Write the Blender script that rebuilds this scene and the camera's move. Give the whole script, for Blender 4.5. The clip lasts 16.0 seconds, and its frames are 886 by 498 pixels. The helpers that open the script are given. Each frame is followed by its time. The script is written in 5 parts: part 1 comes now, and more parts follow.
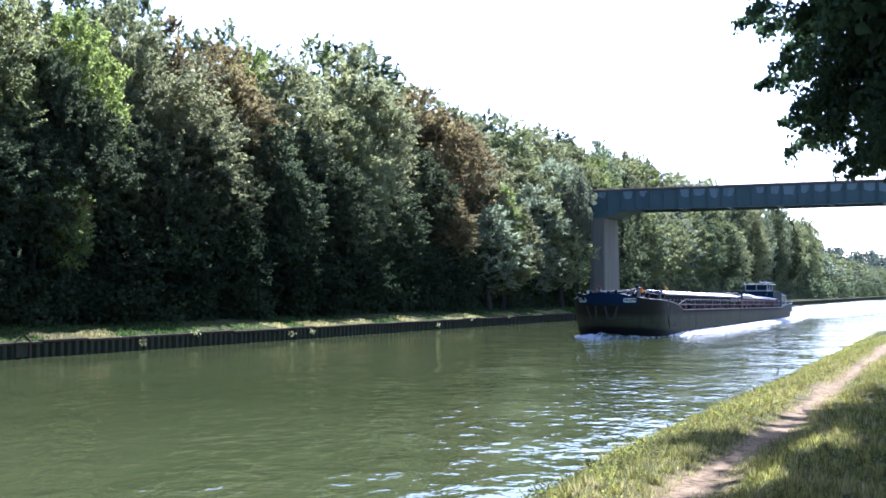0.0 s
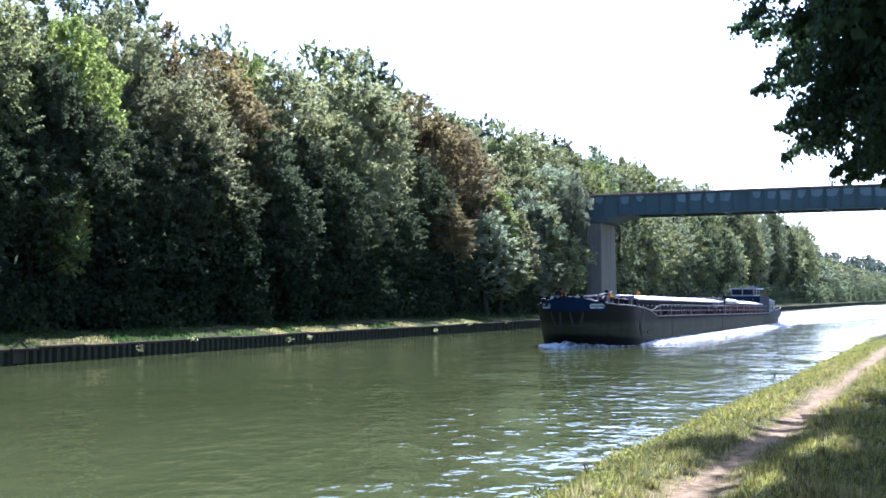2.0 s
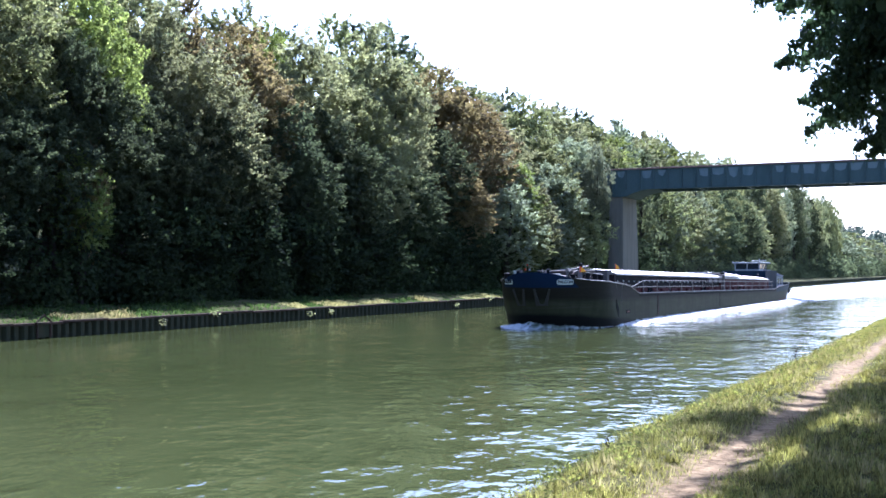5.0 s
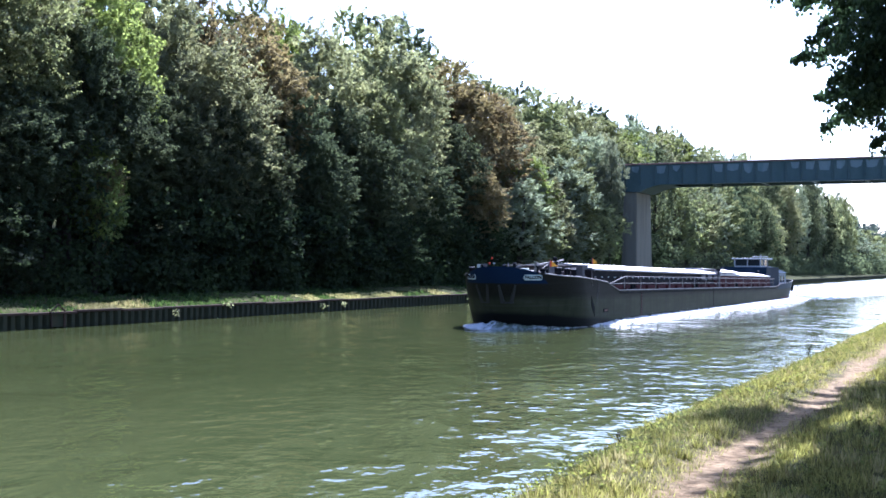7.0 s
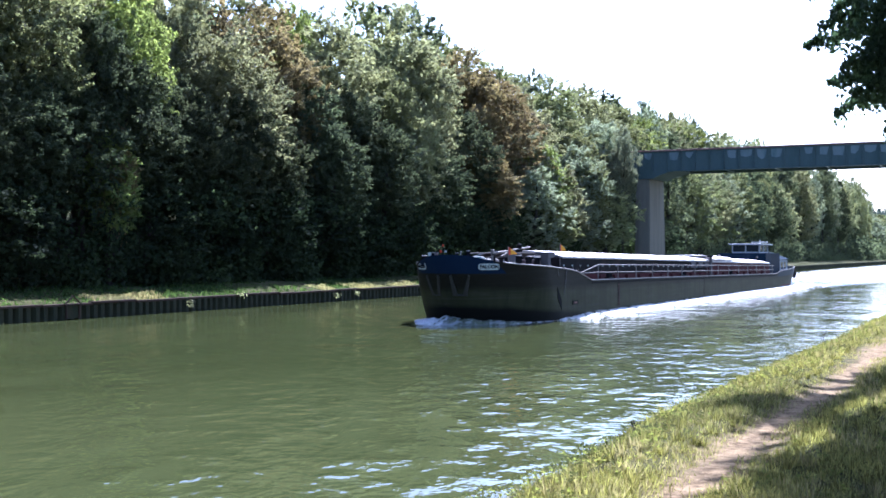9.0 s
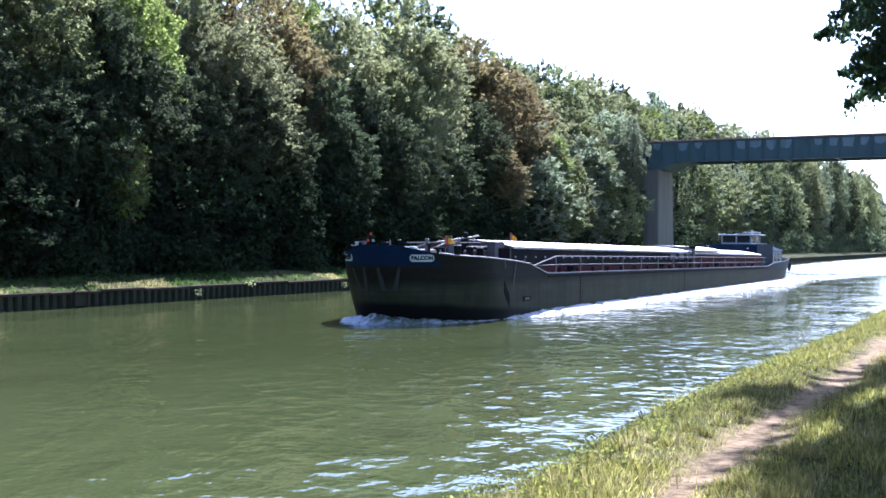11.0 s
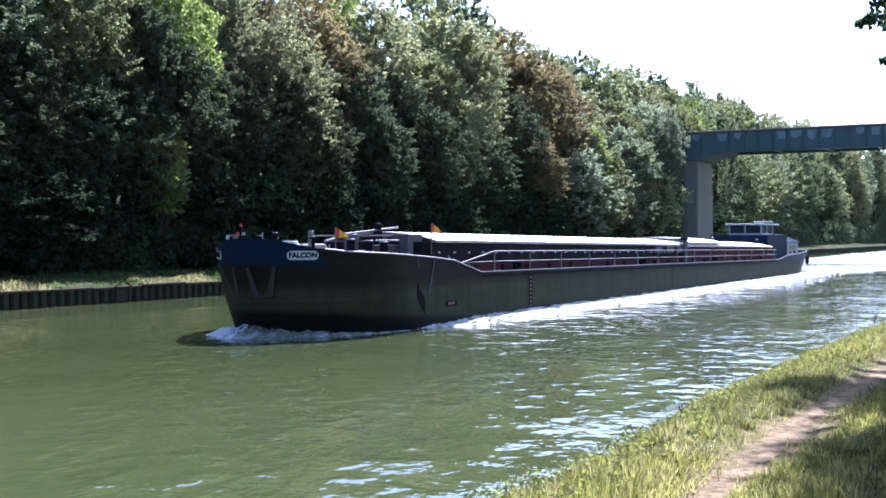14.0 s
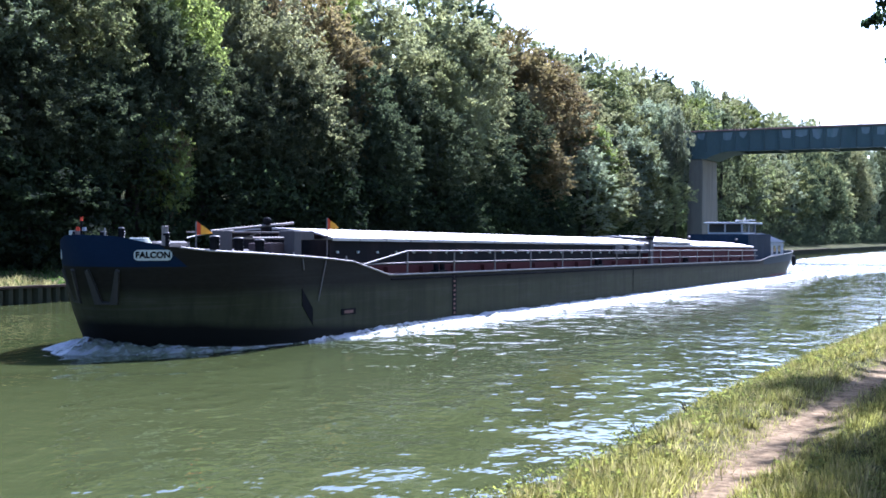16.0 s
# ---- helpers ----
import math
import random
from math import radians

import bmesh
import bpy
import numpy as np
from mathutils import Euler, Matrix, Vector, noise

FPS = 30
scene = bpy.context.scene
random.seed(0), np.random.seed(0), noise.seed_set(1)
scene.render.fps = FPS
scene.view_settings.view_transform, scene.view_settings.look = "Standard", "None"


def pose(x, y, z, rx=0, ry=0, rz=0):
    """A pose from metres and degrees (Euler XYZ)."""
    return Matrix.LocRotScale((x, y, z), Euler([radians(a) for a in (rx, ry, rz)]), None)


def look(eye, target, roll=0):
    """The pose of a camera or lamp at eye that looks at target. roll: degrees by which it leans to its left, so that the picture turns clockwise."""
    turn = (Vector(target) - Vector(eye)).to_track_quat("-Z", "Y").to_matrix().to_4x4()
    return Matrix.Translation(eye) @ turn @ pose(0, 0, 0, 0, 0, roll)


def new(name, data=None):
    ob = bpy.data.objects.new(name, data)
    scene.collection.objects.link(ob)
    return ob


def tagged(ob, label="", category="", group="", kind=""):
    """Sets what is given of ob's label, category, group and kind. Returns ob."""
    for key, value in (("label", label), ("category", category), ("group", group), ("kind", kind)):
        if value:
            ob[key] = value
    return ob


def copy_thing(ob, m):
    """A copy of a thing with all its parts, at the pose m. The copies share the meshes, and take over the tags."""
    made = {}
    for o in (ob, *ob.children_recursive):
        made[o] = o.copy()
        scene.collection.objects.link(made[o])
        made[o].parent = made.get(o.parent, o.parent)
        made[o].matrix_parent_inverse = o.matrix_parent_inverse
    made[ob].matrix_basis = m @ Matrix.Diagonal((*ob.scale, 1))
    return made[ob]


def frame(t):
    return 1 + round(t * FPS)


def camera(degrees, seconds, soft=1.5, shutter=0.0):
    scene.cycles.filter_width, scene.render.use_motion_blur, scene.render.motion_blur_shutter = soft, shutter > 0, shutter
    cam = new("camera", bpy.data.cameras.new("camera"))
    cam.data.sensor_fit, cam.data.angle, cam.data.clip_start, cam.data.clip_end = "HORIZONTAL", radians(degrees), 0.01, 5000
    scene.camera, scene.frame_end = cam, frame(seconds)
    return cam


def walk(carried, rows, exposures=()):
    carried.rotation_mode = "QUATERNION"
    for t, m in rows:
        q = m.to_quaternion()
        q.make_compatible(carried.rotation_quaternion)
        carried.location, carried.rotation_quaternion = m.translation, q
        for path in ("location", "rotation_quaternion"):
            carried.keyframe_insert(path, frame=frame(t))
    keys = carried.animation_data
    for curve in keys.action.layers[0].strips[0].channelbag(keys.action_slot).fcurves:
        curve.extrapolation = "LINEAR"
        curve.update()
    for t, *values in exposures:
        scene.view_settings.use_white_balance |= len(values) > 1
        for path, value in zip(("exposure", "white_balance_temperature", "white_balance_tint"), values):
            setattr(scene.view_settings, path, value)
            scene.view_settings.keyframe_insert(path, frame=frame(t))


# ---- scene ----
cam = camera(41.0, 16.0, soft=1.65)
EYE = 2.93  # eye height over the canal's water, z = 0; +y runs along the canal, away from the camera
# seconds, turn to the left of the canal's line, tilt up, roll: a hand-held pan from one spot
PAN = [
    (0.0, 24.29, 2.06, 0.00),
    (0.5, 24.24, 2.08, -0.01),
    (1.0, 24.06, 2.20, 0.18),
    (1.5, 23.87, 2.26, -0.11),
    (2.0, 24.15, 2.32, 0.11),
    (2.5, 24.17, 2.25, 0.09),
    (3.0, 24.42, 1.92, -0.11),
    (3.5, 24.40, 1.37, -0.09),
    (4.0, 24.66, 1.16, -0.02),
    (6.5, 25.73, 0.95, -0.14),
    (7.0, 25.80, 0.77, -0.46),
    (7.5, 25.92, 0.57, -0.49),
    (8.0, 26.12, 0.08, -0.41),
    (8.5, 26.26, 0.15, -0.19),
    (9.0, 26.43, 0.22, 0.01),
    (11.5, 26.91, -0.37, -0.31),
    (12.0, 27.19, -0.30, -0.09),
    (12.5, 27.49, -0.21, 0.04),
    (13.0, 28.01, -0.27, -0.04),
    (13.5, 28.41, -0.32, 0.07),
    (14.0, 28.66, -0.62, 0.15),
    (14.5, 28.67, -0.86, 0.12),
    (15.0, 28.69, -0.60, 0.18),
    (15.5, 28.63, -0.57, -0.08),
    (16.0, 28.87, -0.74, -0.19),
]
walk(cam, [(t, pose(0, 0, EYE, 90 + tilt, roll, turn)) for t, turn, tilt, roll in PAN])

# ---- light ----
SUN_TURN, SUN_UP = -11.5, 47.0  # degrees from the canal's line (negative: towards the wooded bank), degrees up
world = bpy.data.worlds.new("sky")
scene.world = world
world.use_nodes = True
sky = world.node_tree.nodes.new("ShaderNodeTexSky")
sky.sky_type, sky.sun_disc = "NISHITA", False
sky.sun_elevation, sky.sun_rotation = radians(SUN_UP), radians(SUN_TURN)
sky.air_density, sky.dust_density = 1.0, 1.3
world.node_tree.links.new(sky.outputs[0], world.node_tree.nodes["Background"].inputs[0])
world.node_tree.nodes["Background"].inputs[1].default_value = 0.11
sun = new("sun", bpy.data.lights.new("sun", "SUN"))
sun.data.energy, sun.data.angle, sun.data.color = 5.0, radians(0.53), (1.0, 0.97, 0.91)
a, b = radians(SUN_TURN), radians(SUN_UP)
sun.matrix_world = look((60 * math.sin(a) * math.cos(b), 60 * math.cos(a) * math.cos(b), 60 * math.sin(b)), (0, 0, 0))
scene.view_settings.exposure = 1.97
scene.view_settings.use_white_balance = True
scene.view_settings.white_balance_temperature, scene.view_settings.white_balance_tint = 5000, 24


# ---- materials ----
def node_mat(name):
    m = bpy.data.materials.new(name)
    m.use_nodes = True
    nt = m.node_tree
    return m, nt, nt.nodes["Principled BSDF"]


def add(nt, kind, **values):
    n = nt.nodes.new(kind)
    for key, value in values.items():
        n.inputs[key].default_value = value
    return n


def ramp(nt, source, stops):
    r = nt.nodes.new("ShaderNodeValToRGB")
    els = r.color_ramp.elements
    while len(els) < len(stops):
        els.new(0.5)
    for el, (pos, col) in zip(els, stops):
        el.position, el.color = pos, (*col, 1)
    nt.links.new(source, r.inputs[0])
    return r.outputs[0]


def mixed(nt, fac, one, two, mode="MIX"):
    m = nt.nodes.new("ShaderNodeMix")
    m.data_type, m.blend_type = "RGBA", mode
    for k, v in ((0, fac), (6, one), (7, two)):
        if isinstance(v, (int, float)):
            m.inputs[k].default_value = v
        elif isinstance(v, tuple):
            m.inputs[k].default_value = (*v, 1)
        else:
            nt.links.new(v, m.inputs[k])
    return m.outputs[2]


def maths(nt, op, one, two=0.0, three=0.0):
    m = nt.nodes.new("ShaderNodeMath")
    m.operation = op
    for k, v in enumerate((one, two, three)):
        if isinstance(v, (int, float)):
            m.inputs[k].default_value = v
        else:
            nt.links.new(v, m.inputs[k])
    return m.outputs[0]


def coords(nt, scale=(1, 1, 1)):
    tc = nt.nodes.new("ShaderNodeTexCoord")
    mp = nt.nodes.new("ShaderNodeMapping")
    mp.inputs["Scale"].default_value = scale
    nt.links.new(tc.outputs["Object"], mp.inputs["Vector"])
    return mp.outputs[0], tc.outputs["Object"]


def grain(nt, vec, scale, detail=4.0, rough=0.55):
    n = add(nt, "ShaderNodeTexNoise", Scale=scale, Detail=detail, Roughness=rough)
    nt.links.new(vec, n.inputs["Vector"])
    return n.outputs["Fac"]


def bumped(nt, bsdf, height, strength, distance):
    bp = add(nt, "ShaderNodeBump", Strength=strength, Distance=distance)
    nt.links.new(height, bp.inputs["Height"])
    nt.links.new(bp.outputs[0], bsdf.inputs["Normal"])


def paint(name, colour, rough=0.5, wear=(0.12, 0.08, 0.05), amount=0.35, scale=1.2, metal=0.0, streak=(1, 1, 0.25)):
    """Painted metal, concrete or plastic: two scales of tone, streaky wear, fine relief."""
    m, nt, bs = node_mat(name)
    vec, _ = coords(nt, streak)
    big, fine = grain(nt, vec, scale, 5), grain(nt, vec, scale * 14, 3)
    tone = mixed(nt, 0.5, tuple(c * 0.8 for c in colour), tuple(min(1, c * 1.2) for c in colour))
    nt.links.new(fine, tone.node.inputs[0])
    worn = ramp(nt, big, ((0.5, (0, 0, 0)), (0.72, (amount,) * 3)))
    col = mixed(nt, worn, tone, wear)
    nt.links.new(col, bs.inputs["Base Color"])
    bs.inputs["Roughness"].default_value, bs.inputs["Metallic"].default_value = rough, metal
    bs.inputs["Specular IOR Level"].default_value = 0.07
    bumped(nt, bs, fine, 0.15, 0.01)
    return m


def leaf_mat(name, dark, light, glow, gloss=0.7):
    """Leaves: each one of its own tone, some light passing through."""
    m, nt, bs = node_mat(name)
    geo = nt.nodes.new("ShaderNodeNewGeometry")
    info = nt.nodes.new("ShaderNodeObjectInfo")
    col = mixed(nt, 0.5, dark, light)
    nt.links.new(geo.outputs["Random Per Island"], col.node.inputs[0])
    vec, _ = coords(nt)
    patch = ramp(nt, grain(nt, vec, 0.35, 3), ((0.35, (0.78, 0.8, 0.82)), (0.65, (1.18, 1.15, 1.0))))
    col = mixed(nt, 1.0, col, patch, "MULTIPLY")
    tuft = ramp(nt, grain(nt, vec, 2.6, 3), ((0.32, (0.76, 0.78, 0.76)), (0.68, (1.22, 1.2, 1.18))))
    col = mixed(nt, 1.0, col, tuft, "MULTIPLY")
    hue = add(nt, "ShaderNodeHueSaturation", Saturation=0.9)
    nt.links.new(col, hue.inputs["Color"])
    nt.links.new(maths(nt, "MULTIPLY_ADD", info.outputs["Random"], 0.024, 0.486), hue.inputs["Hue"])
    nt.links.new(maths(nt, "MULTIPLY_ADD", info.outputs["Random"], 0.4, 0.8), hue.inputs["Value"])
    nt.links.new(hue.outputs[0], bs.inputs["Base Color"])
    bs.inputs["Roughness"].default_value = gloss
    bs.inputs["Specular IOR Level"].default_value = 0.06
    tr = nt.nodes.new("ShaderNodeBsdfTranslucent")
    nt.links.new(mixed(nt, 1.0, hue.outputs[0], glow, "MULTIPLY"), tr.inputs["Color"])
    ms = nt.nodes.new("ShaderNodeMixShader")
    ms.inputs[0].default_value = 0.6
    nt.links.new(bs.outputs[0], ms.inputs[1])
    nt.links.new(tr.outputs[0], ms.inputs[2])
    nt.links.new(ms.outputs[0], nt.nodes["Material Output"].inputs[0])
    return m


def water_mat():
    m, nt, bs = node_mat("canal_water")
    vec, raw = coords(nt, (1 / 1.4, 1 / 0.92, 1.0))
    turned = vec.node  # wavelets a little longer along the slant of the breeze than across it
    turned.vector_type = "TEXTURE"
    turned.inputs["Rotation"].default_value = (0, 0, radians(20))
    murk = grain(nt, raw, 0.05, 3)
    nt.links.new(ramp(nt, murk, ((0.3, (0.040, 0.049, 0.016)), (0.7, (0.055, 0.062, 0.022)))), bs.inputs["Base Color"])
    bs.inputs["Roughness"].default_value = 0.03
    bs.inputs["IOR"].default_value = 1.33
    swell = grain(nt, vec, 0.22, 1)
    ripple = maths(nt, "POWER", grain(nt, vec, 1.28, 2.8, 0.46), 3.0)  # flat troughs, short steep crests
    fine = grain(nt, vec, 4.6, 1.5, 0.4)
    height = maths(nt, "ADD", maths(nt, "MULTIPLY", swell, 0.35), maths(nt, "ADD", maths(nt, "MULTIPLY", ripple, maths(nt, "MULTIPLY_ADD", grain(nt, vec, 0.16, 2), 0.40, 0.01)), maths(nt, "MULTIPLY", fine, 0.021)))
    bumped(nt, bs, height, 1.0, 0.27)
    return m


def ground_mat():
    """Bank soil and short grass, with the trodden path worn through it."""
    m, nt, bs = node_mat("bank_grass")
    vec, raw = coords(nt)
    big, fine = grain(nt, vec, 0.6, 5), grain(nt, vec, 9.0, 5)
    green = mixed(nt, 0.5, (0.020, 0.023, 0.008), (0.058, 0.060, 0.020))
    nt.links.new(fine, green.node.inputs[0])
    dry = ramp(nt, big, ((0.42, (0, 0, 0)), (0.72, (0.7, 0.7, 0.7))))
    grass = mixed(nt, dry, green, (0.110, 0.094, 0.042))
    earth = mixed(nt, 0.5, (0.080, 0.053, 0.028), (0.31, 0.218, 0.120))
    nt.links.new(ramp(nt, grain(nt, vec, 7.0, 8, 0.78), ((0.36, (0, 0, 0)), (0.62, (1, 1, 1)))), earth.node.inputs[0])
    sep = nt.nodes.new("ShaderNodeSeparateXYZ")
    nt.links.new(raw, sep.inputs[0])
    wander = maths(nt, "MULTIPLY_ADD", grain(nt, vec, 0.28, 2), 0.5, -0.25)
    frayed = maths(nt, "MULTIPLY_ADD", grain(nt, vec, 5.0, 5, 0.7), 0.7, -0.35)
    line = maths(nt, "MULTIPLY_ADD", sep.outputs[1], PATH_SLOPE, PATH_X)
    off = maths(nt, "ABSOLUTE", maths(nt, "ADD", maths(nt, "SUBTRACT", sep.outputs[0], line), maths(nt, "ADD", wander, frayed)))
    track = ramp(nt, off, ((0.08, (1, 1, 1)), (0.16, (0.72, 0.72, 0.72)), (0.37, (0, 0, 0))))
    nt.links.new(mixed(nt, track, grass, earth), bs.inputs["Base Color"])
    bs.inputs["Roughness"].default_value = 1.0
    bs.inputs["Specular IOR Level"].default_value = 0.03
    bumped(nt, bs, fine, 0.6, 0.05)
    return m


PATH_X, PATH_SLOPE = -2.12, -0.0115  # the trodden path: x at y = 0, and its drift with y
WATER = water_mat()
GROUND = ground_mat()
LEAF_GREEN = leaf_mat("leaves_green", (0.092, 0.102, 0.049), (0.172, 0.178, 0.088), (1.9, 1.95, 1.4))
LEAF_PALE = leaf_mat("leaves_pale", (0.134, 0.140, 0.078), (0.248, 0.248, 0.143), (1.85, 1.9, 1.4))
LEAF_YELLOW = leaf_mat("leaves_yellow_green", (0.106, 0.122, 0.040), (0.190, 0.208, 0.076), (1.8, 1.9, 1.1))
LEAF_RUST = leaf_mat("leaves_rust", (0.104, 0.086, 0.047), (0.172, 0.140, 0.077), (1.85, 1.75, 1.2))
LEAF_DARK = leaf_mat("leaves_dark", (0.062, 0.072, 0.042), (0.120, 0.132, 0.077), (1.7, 1.85, 1.4))
# silvery grey-green, paled further for the haze about the bridge
LEAF_SILVER_HAZE = leaf_mat("leaves_silver_haze", (0.125, 0.140, 0.096), (0.230, 0.240, 0.168), (1.65, 1.75, 1.4))
# three leaf colours darkened for the shade at the wood's foot
LEAF_FOOT_SHADE = leaf_mat("leaves_foot_shade", (0.022, 0.031, 0.017), (0.034, 0.045, 0.025), (1.2, 1.3, 1.0), 0.9)
LEAF_EDGE_SHADE = leaf_mat("leaves_edge_shade", (0.046, 0.055, 0.032), (0.076, 0.087, 0.051), (1.5, 1.6, 1.2), 0.9)
LEAF_UNDER_SHADE = leaf_mat("leaves_undergrowth_shade", (0.023, 0.034, 0.017), (0.050, 0.066, 0.033), (1.2, 1.3, 0.9), 0.9)
LEAF_NEAR = leaf_mat("leaves_linden", (0.042, 0.062, 0.038), (0.084, 0.112, 0.064), (1.0, 1.2, 0.8), 0.5)
LEAF_WEED = leaf_mat("leaves_weeds", (0.060, 0.076, 0.020), (0.190, 0.200, 0.070), (1.6, 1.7, 0.8), 0.9)
# green greyed towards blue, with the haze of distance in the colour
LEAF_FAR_HAZE = leaf_mat("leaves_distant_haze", (0.052, 0.064, 0.052), (0.092, 0.108, 0.086), (1.2, 1.3, 1.2))
BARK = paint("bark", (0.035, 0.029, 0.022), 0.9, (0.03, 0.03, 0.02), 0.6, 3.0)
BLADE = leaf_mat("grass_blades", (0.046, 0.046, 0.014), (0.262, 0.250, 0.100), (1.45, 1.45, 0.75), 0.8)
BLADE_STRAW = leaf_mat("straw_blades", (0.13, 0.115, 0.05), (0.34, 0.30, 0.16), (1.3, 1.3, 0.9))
# far bank blades, their colour darkened for the trees' shade
BLADE_SHADE = leaf_mat("shade_blades", (0.026, 0.042, 0.014), (0.062, 0.084, 0.030), (1.3, 1.5, 0.8))
PILE = paint("sheet_pile", (0.030, 0.031, 0.017), 0.95, (0.055, 0.040, 0.020), 0.6, 2.0)
CAPPING = paint("capping_rust", (0.048, 0.030, 0.020), 0.9, (0.025, 0.028, 0.018), 0.7, 1.6)
GIRDER = paint("girder_green", (0.058, 0.082, 0.077), 0.6, (0.030, 0.055, 0.052), 0.6, 0.6)
GIRDER_PATCH = paint("girder_patch", (0.125, 0.155, 0.155), 0.65, (0.05, 0.095, 0.09), 0.7, 1.3)
RUST_RAIL = paint("bridge_rust", (0.20, 0.12, 0.10), 0.7, (0.11, 0.05, 0.03), 0.5, 0.9)
CONCRETE = paint("pier_concrete", (0.140, 0.128, 0.098), 0.9, (0.078, 0.070, 0.055), 0.8, 0.8, streak=(1.6, 1.6, 0.10))


# ---- building helpers ----
def mesh_of(name, verts, faces, mat=None, smooth=False):
    me = bpy.data.meshes.new(name)
    me.from_pydata([tuple(v) for v in verts], [], [tuple(f) for f in faces])
    me.update()
    if mat:
        me.materials.append(mat)
    if smooth:
        me.polygons.foreach_set("use_smooth", [True] * len(me.polygons))
    return me


def part(name, bm, mat, parent=None, label=""):
    """A bmesh as one mesh object under a thing, or on its own."""
    me = bpy.data.meshes.new(name)
    bm.normal_update()
    bm.to_mesh(me)
    bm.free()
    me.materials.append(mat)
    ob = new(name, me)
    ob.parent = parent
    return tagged(ob, label) if label else ob


def box(x0, y0, z0, x1, y1, z1, bevel=0.0, bm=None):
    bm = bm or bmesh.new()
    m = Matrix.Translation(((x0 + x1) / 2, (y0 + y1) / 2, (z0 + z1) / 2)) @ Matrix.Diagonal((x1 - x0, y1 - y0, z1 - z0, 1))
    r = bmesh.ops.create_cube(bm, size=1, matrix=m)
    if bevel:
        edges = list({e for v in r["verts"] for e in v.link_edges})
        bmesh.ops.bevel(bm, geom=edges, offset=bevel, segments=2, affect="EDGES", profile=0.5)
    return bm


def tube(p, q, r, r2=None, sides=8, bm=None):
    bm = bm or bmesh.new()
    p, q = Vector(p), Vector(q)
    turn = (q - p).to_track_quat("Z", "Y").to_matrix().to_4x4()
    m = Matrix.Translation((p + q) / 2) @ turn
    bmesh.ops.create_cone(bm, cap_ends=True, segments=sides, radius1=r, radius2=r if r2 is None else r2, depth=(q - p).length, matrix=m)
    return bm


def leaf_mesh(name, centre, right, up, mat, sides=3):
    """Many small leaf-shaped faces in one mesh, from arrays; four sides make a pointed heart-like leaf."""
    n = len(centre)
    v = np.empty((n, sides, 3))
    if sides == 3:
        v[:, 0], v[:, 1], v[:, 2] = centre + up, centre - up * 0.7 + right * 0.75, centre - up * 0.7 - right * 0.75
    else:
        v[:, 0], v[:, 1], v[:, 2], v[:, 3] = centre + up, centre - up * 0.25 + right * 0.72, centre - up * 0.8, centre - up * 0.25 - right * 0.72
    me = bpy.data.meshes.new(name)
    me.vertices.add(n * sides)
    me.vertices.foreach_set("co", v.ravel())
    me.loops.add(n * sides)
    me.loops.foreach_set("vertex_index", np.arange(n * sides))
    me.polygons.add(n)
    me.polygons.foreach_set("loop_start", np.arange(n) * sides)
    me.update(calc_edges=True)
    me.materials.append(mat)
    return me


def unit(v):
    return v / np.maximum(np.linalg.norm(v, axis=-1, keepdims=True), 1e-9)


# ---- the ground and the canal ----
def bank_profile():
    """The section across the canal: wooded slope, grass strip, bed, near bank with its path, meadow."""
    return [(-1500, 40), (-420, 30), (-140, 22), (-90, 14), (-62, 6.5), (-50, 2.6), (-44.5, 1.4), (-41.5, 1.15), (-39.2, 0.85), (-38.35, 0.66), (-38.3, -1.6), (-30, -3), (-12, -3), (-5.4, -1.2),
            (-5.2, 0.25), (-4.9, 0.50), (-4.3, 0.80), (-3.4, 1.12), (-3.05, 1.22), (-2.75, 1.26), (-2.5, 1.235), (-2.3, 1.22), (-2.1, 1.23), (-1.8, 1.28), (-1.5, 1.31), (-1.2, 1.325), (-0.9, 1.33), (-0.6, 1.34), (-0.2, 1.35), (0.2, 1.355), (0.6, 1.36), (1.2, 1.37), (2.5, 1.4), (6, 1.5), (14, 1.7), (60, 2.5), (300, 4), (1500, 10)]


def near_lumps(x, y):
    """Small humps of the near bank's turf, flat along the path and at the water."""
    path = np.clip((np.abs(x - PATH_X - PATH_SLOPE * y) - 0.2) / 0.6, 0, 1)
    shore = np.clip((x + 5.0) / 0.8, 0, 1)
    return path * shore * (0.05 * np.sin(x * 2.3 + 1.7 * np.sin(y * 0.61)) * np.sin(y * 1.37 + 0.8 * x) + 0.025 * np.sin(x * 5.1 + y * 2.2) * np.sin(y * 3.3 - x * 1.9))


def edge_shift(y):
    """The shore swings in a little close to the camera and out again far off."""
    return 0.12 + 0.42 * np.clip((16.0 - y) / 6.0, 0, 1) - 0.75 * np.clip((y - 36.0) / 60.0, 0, 1)


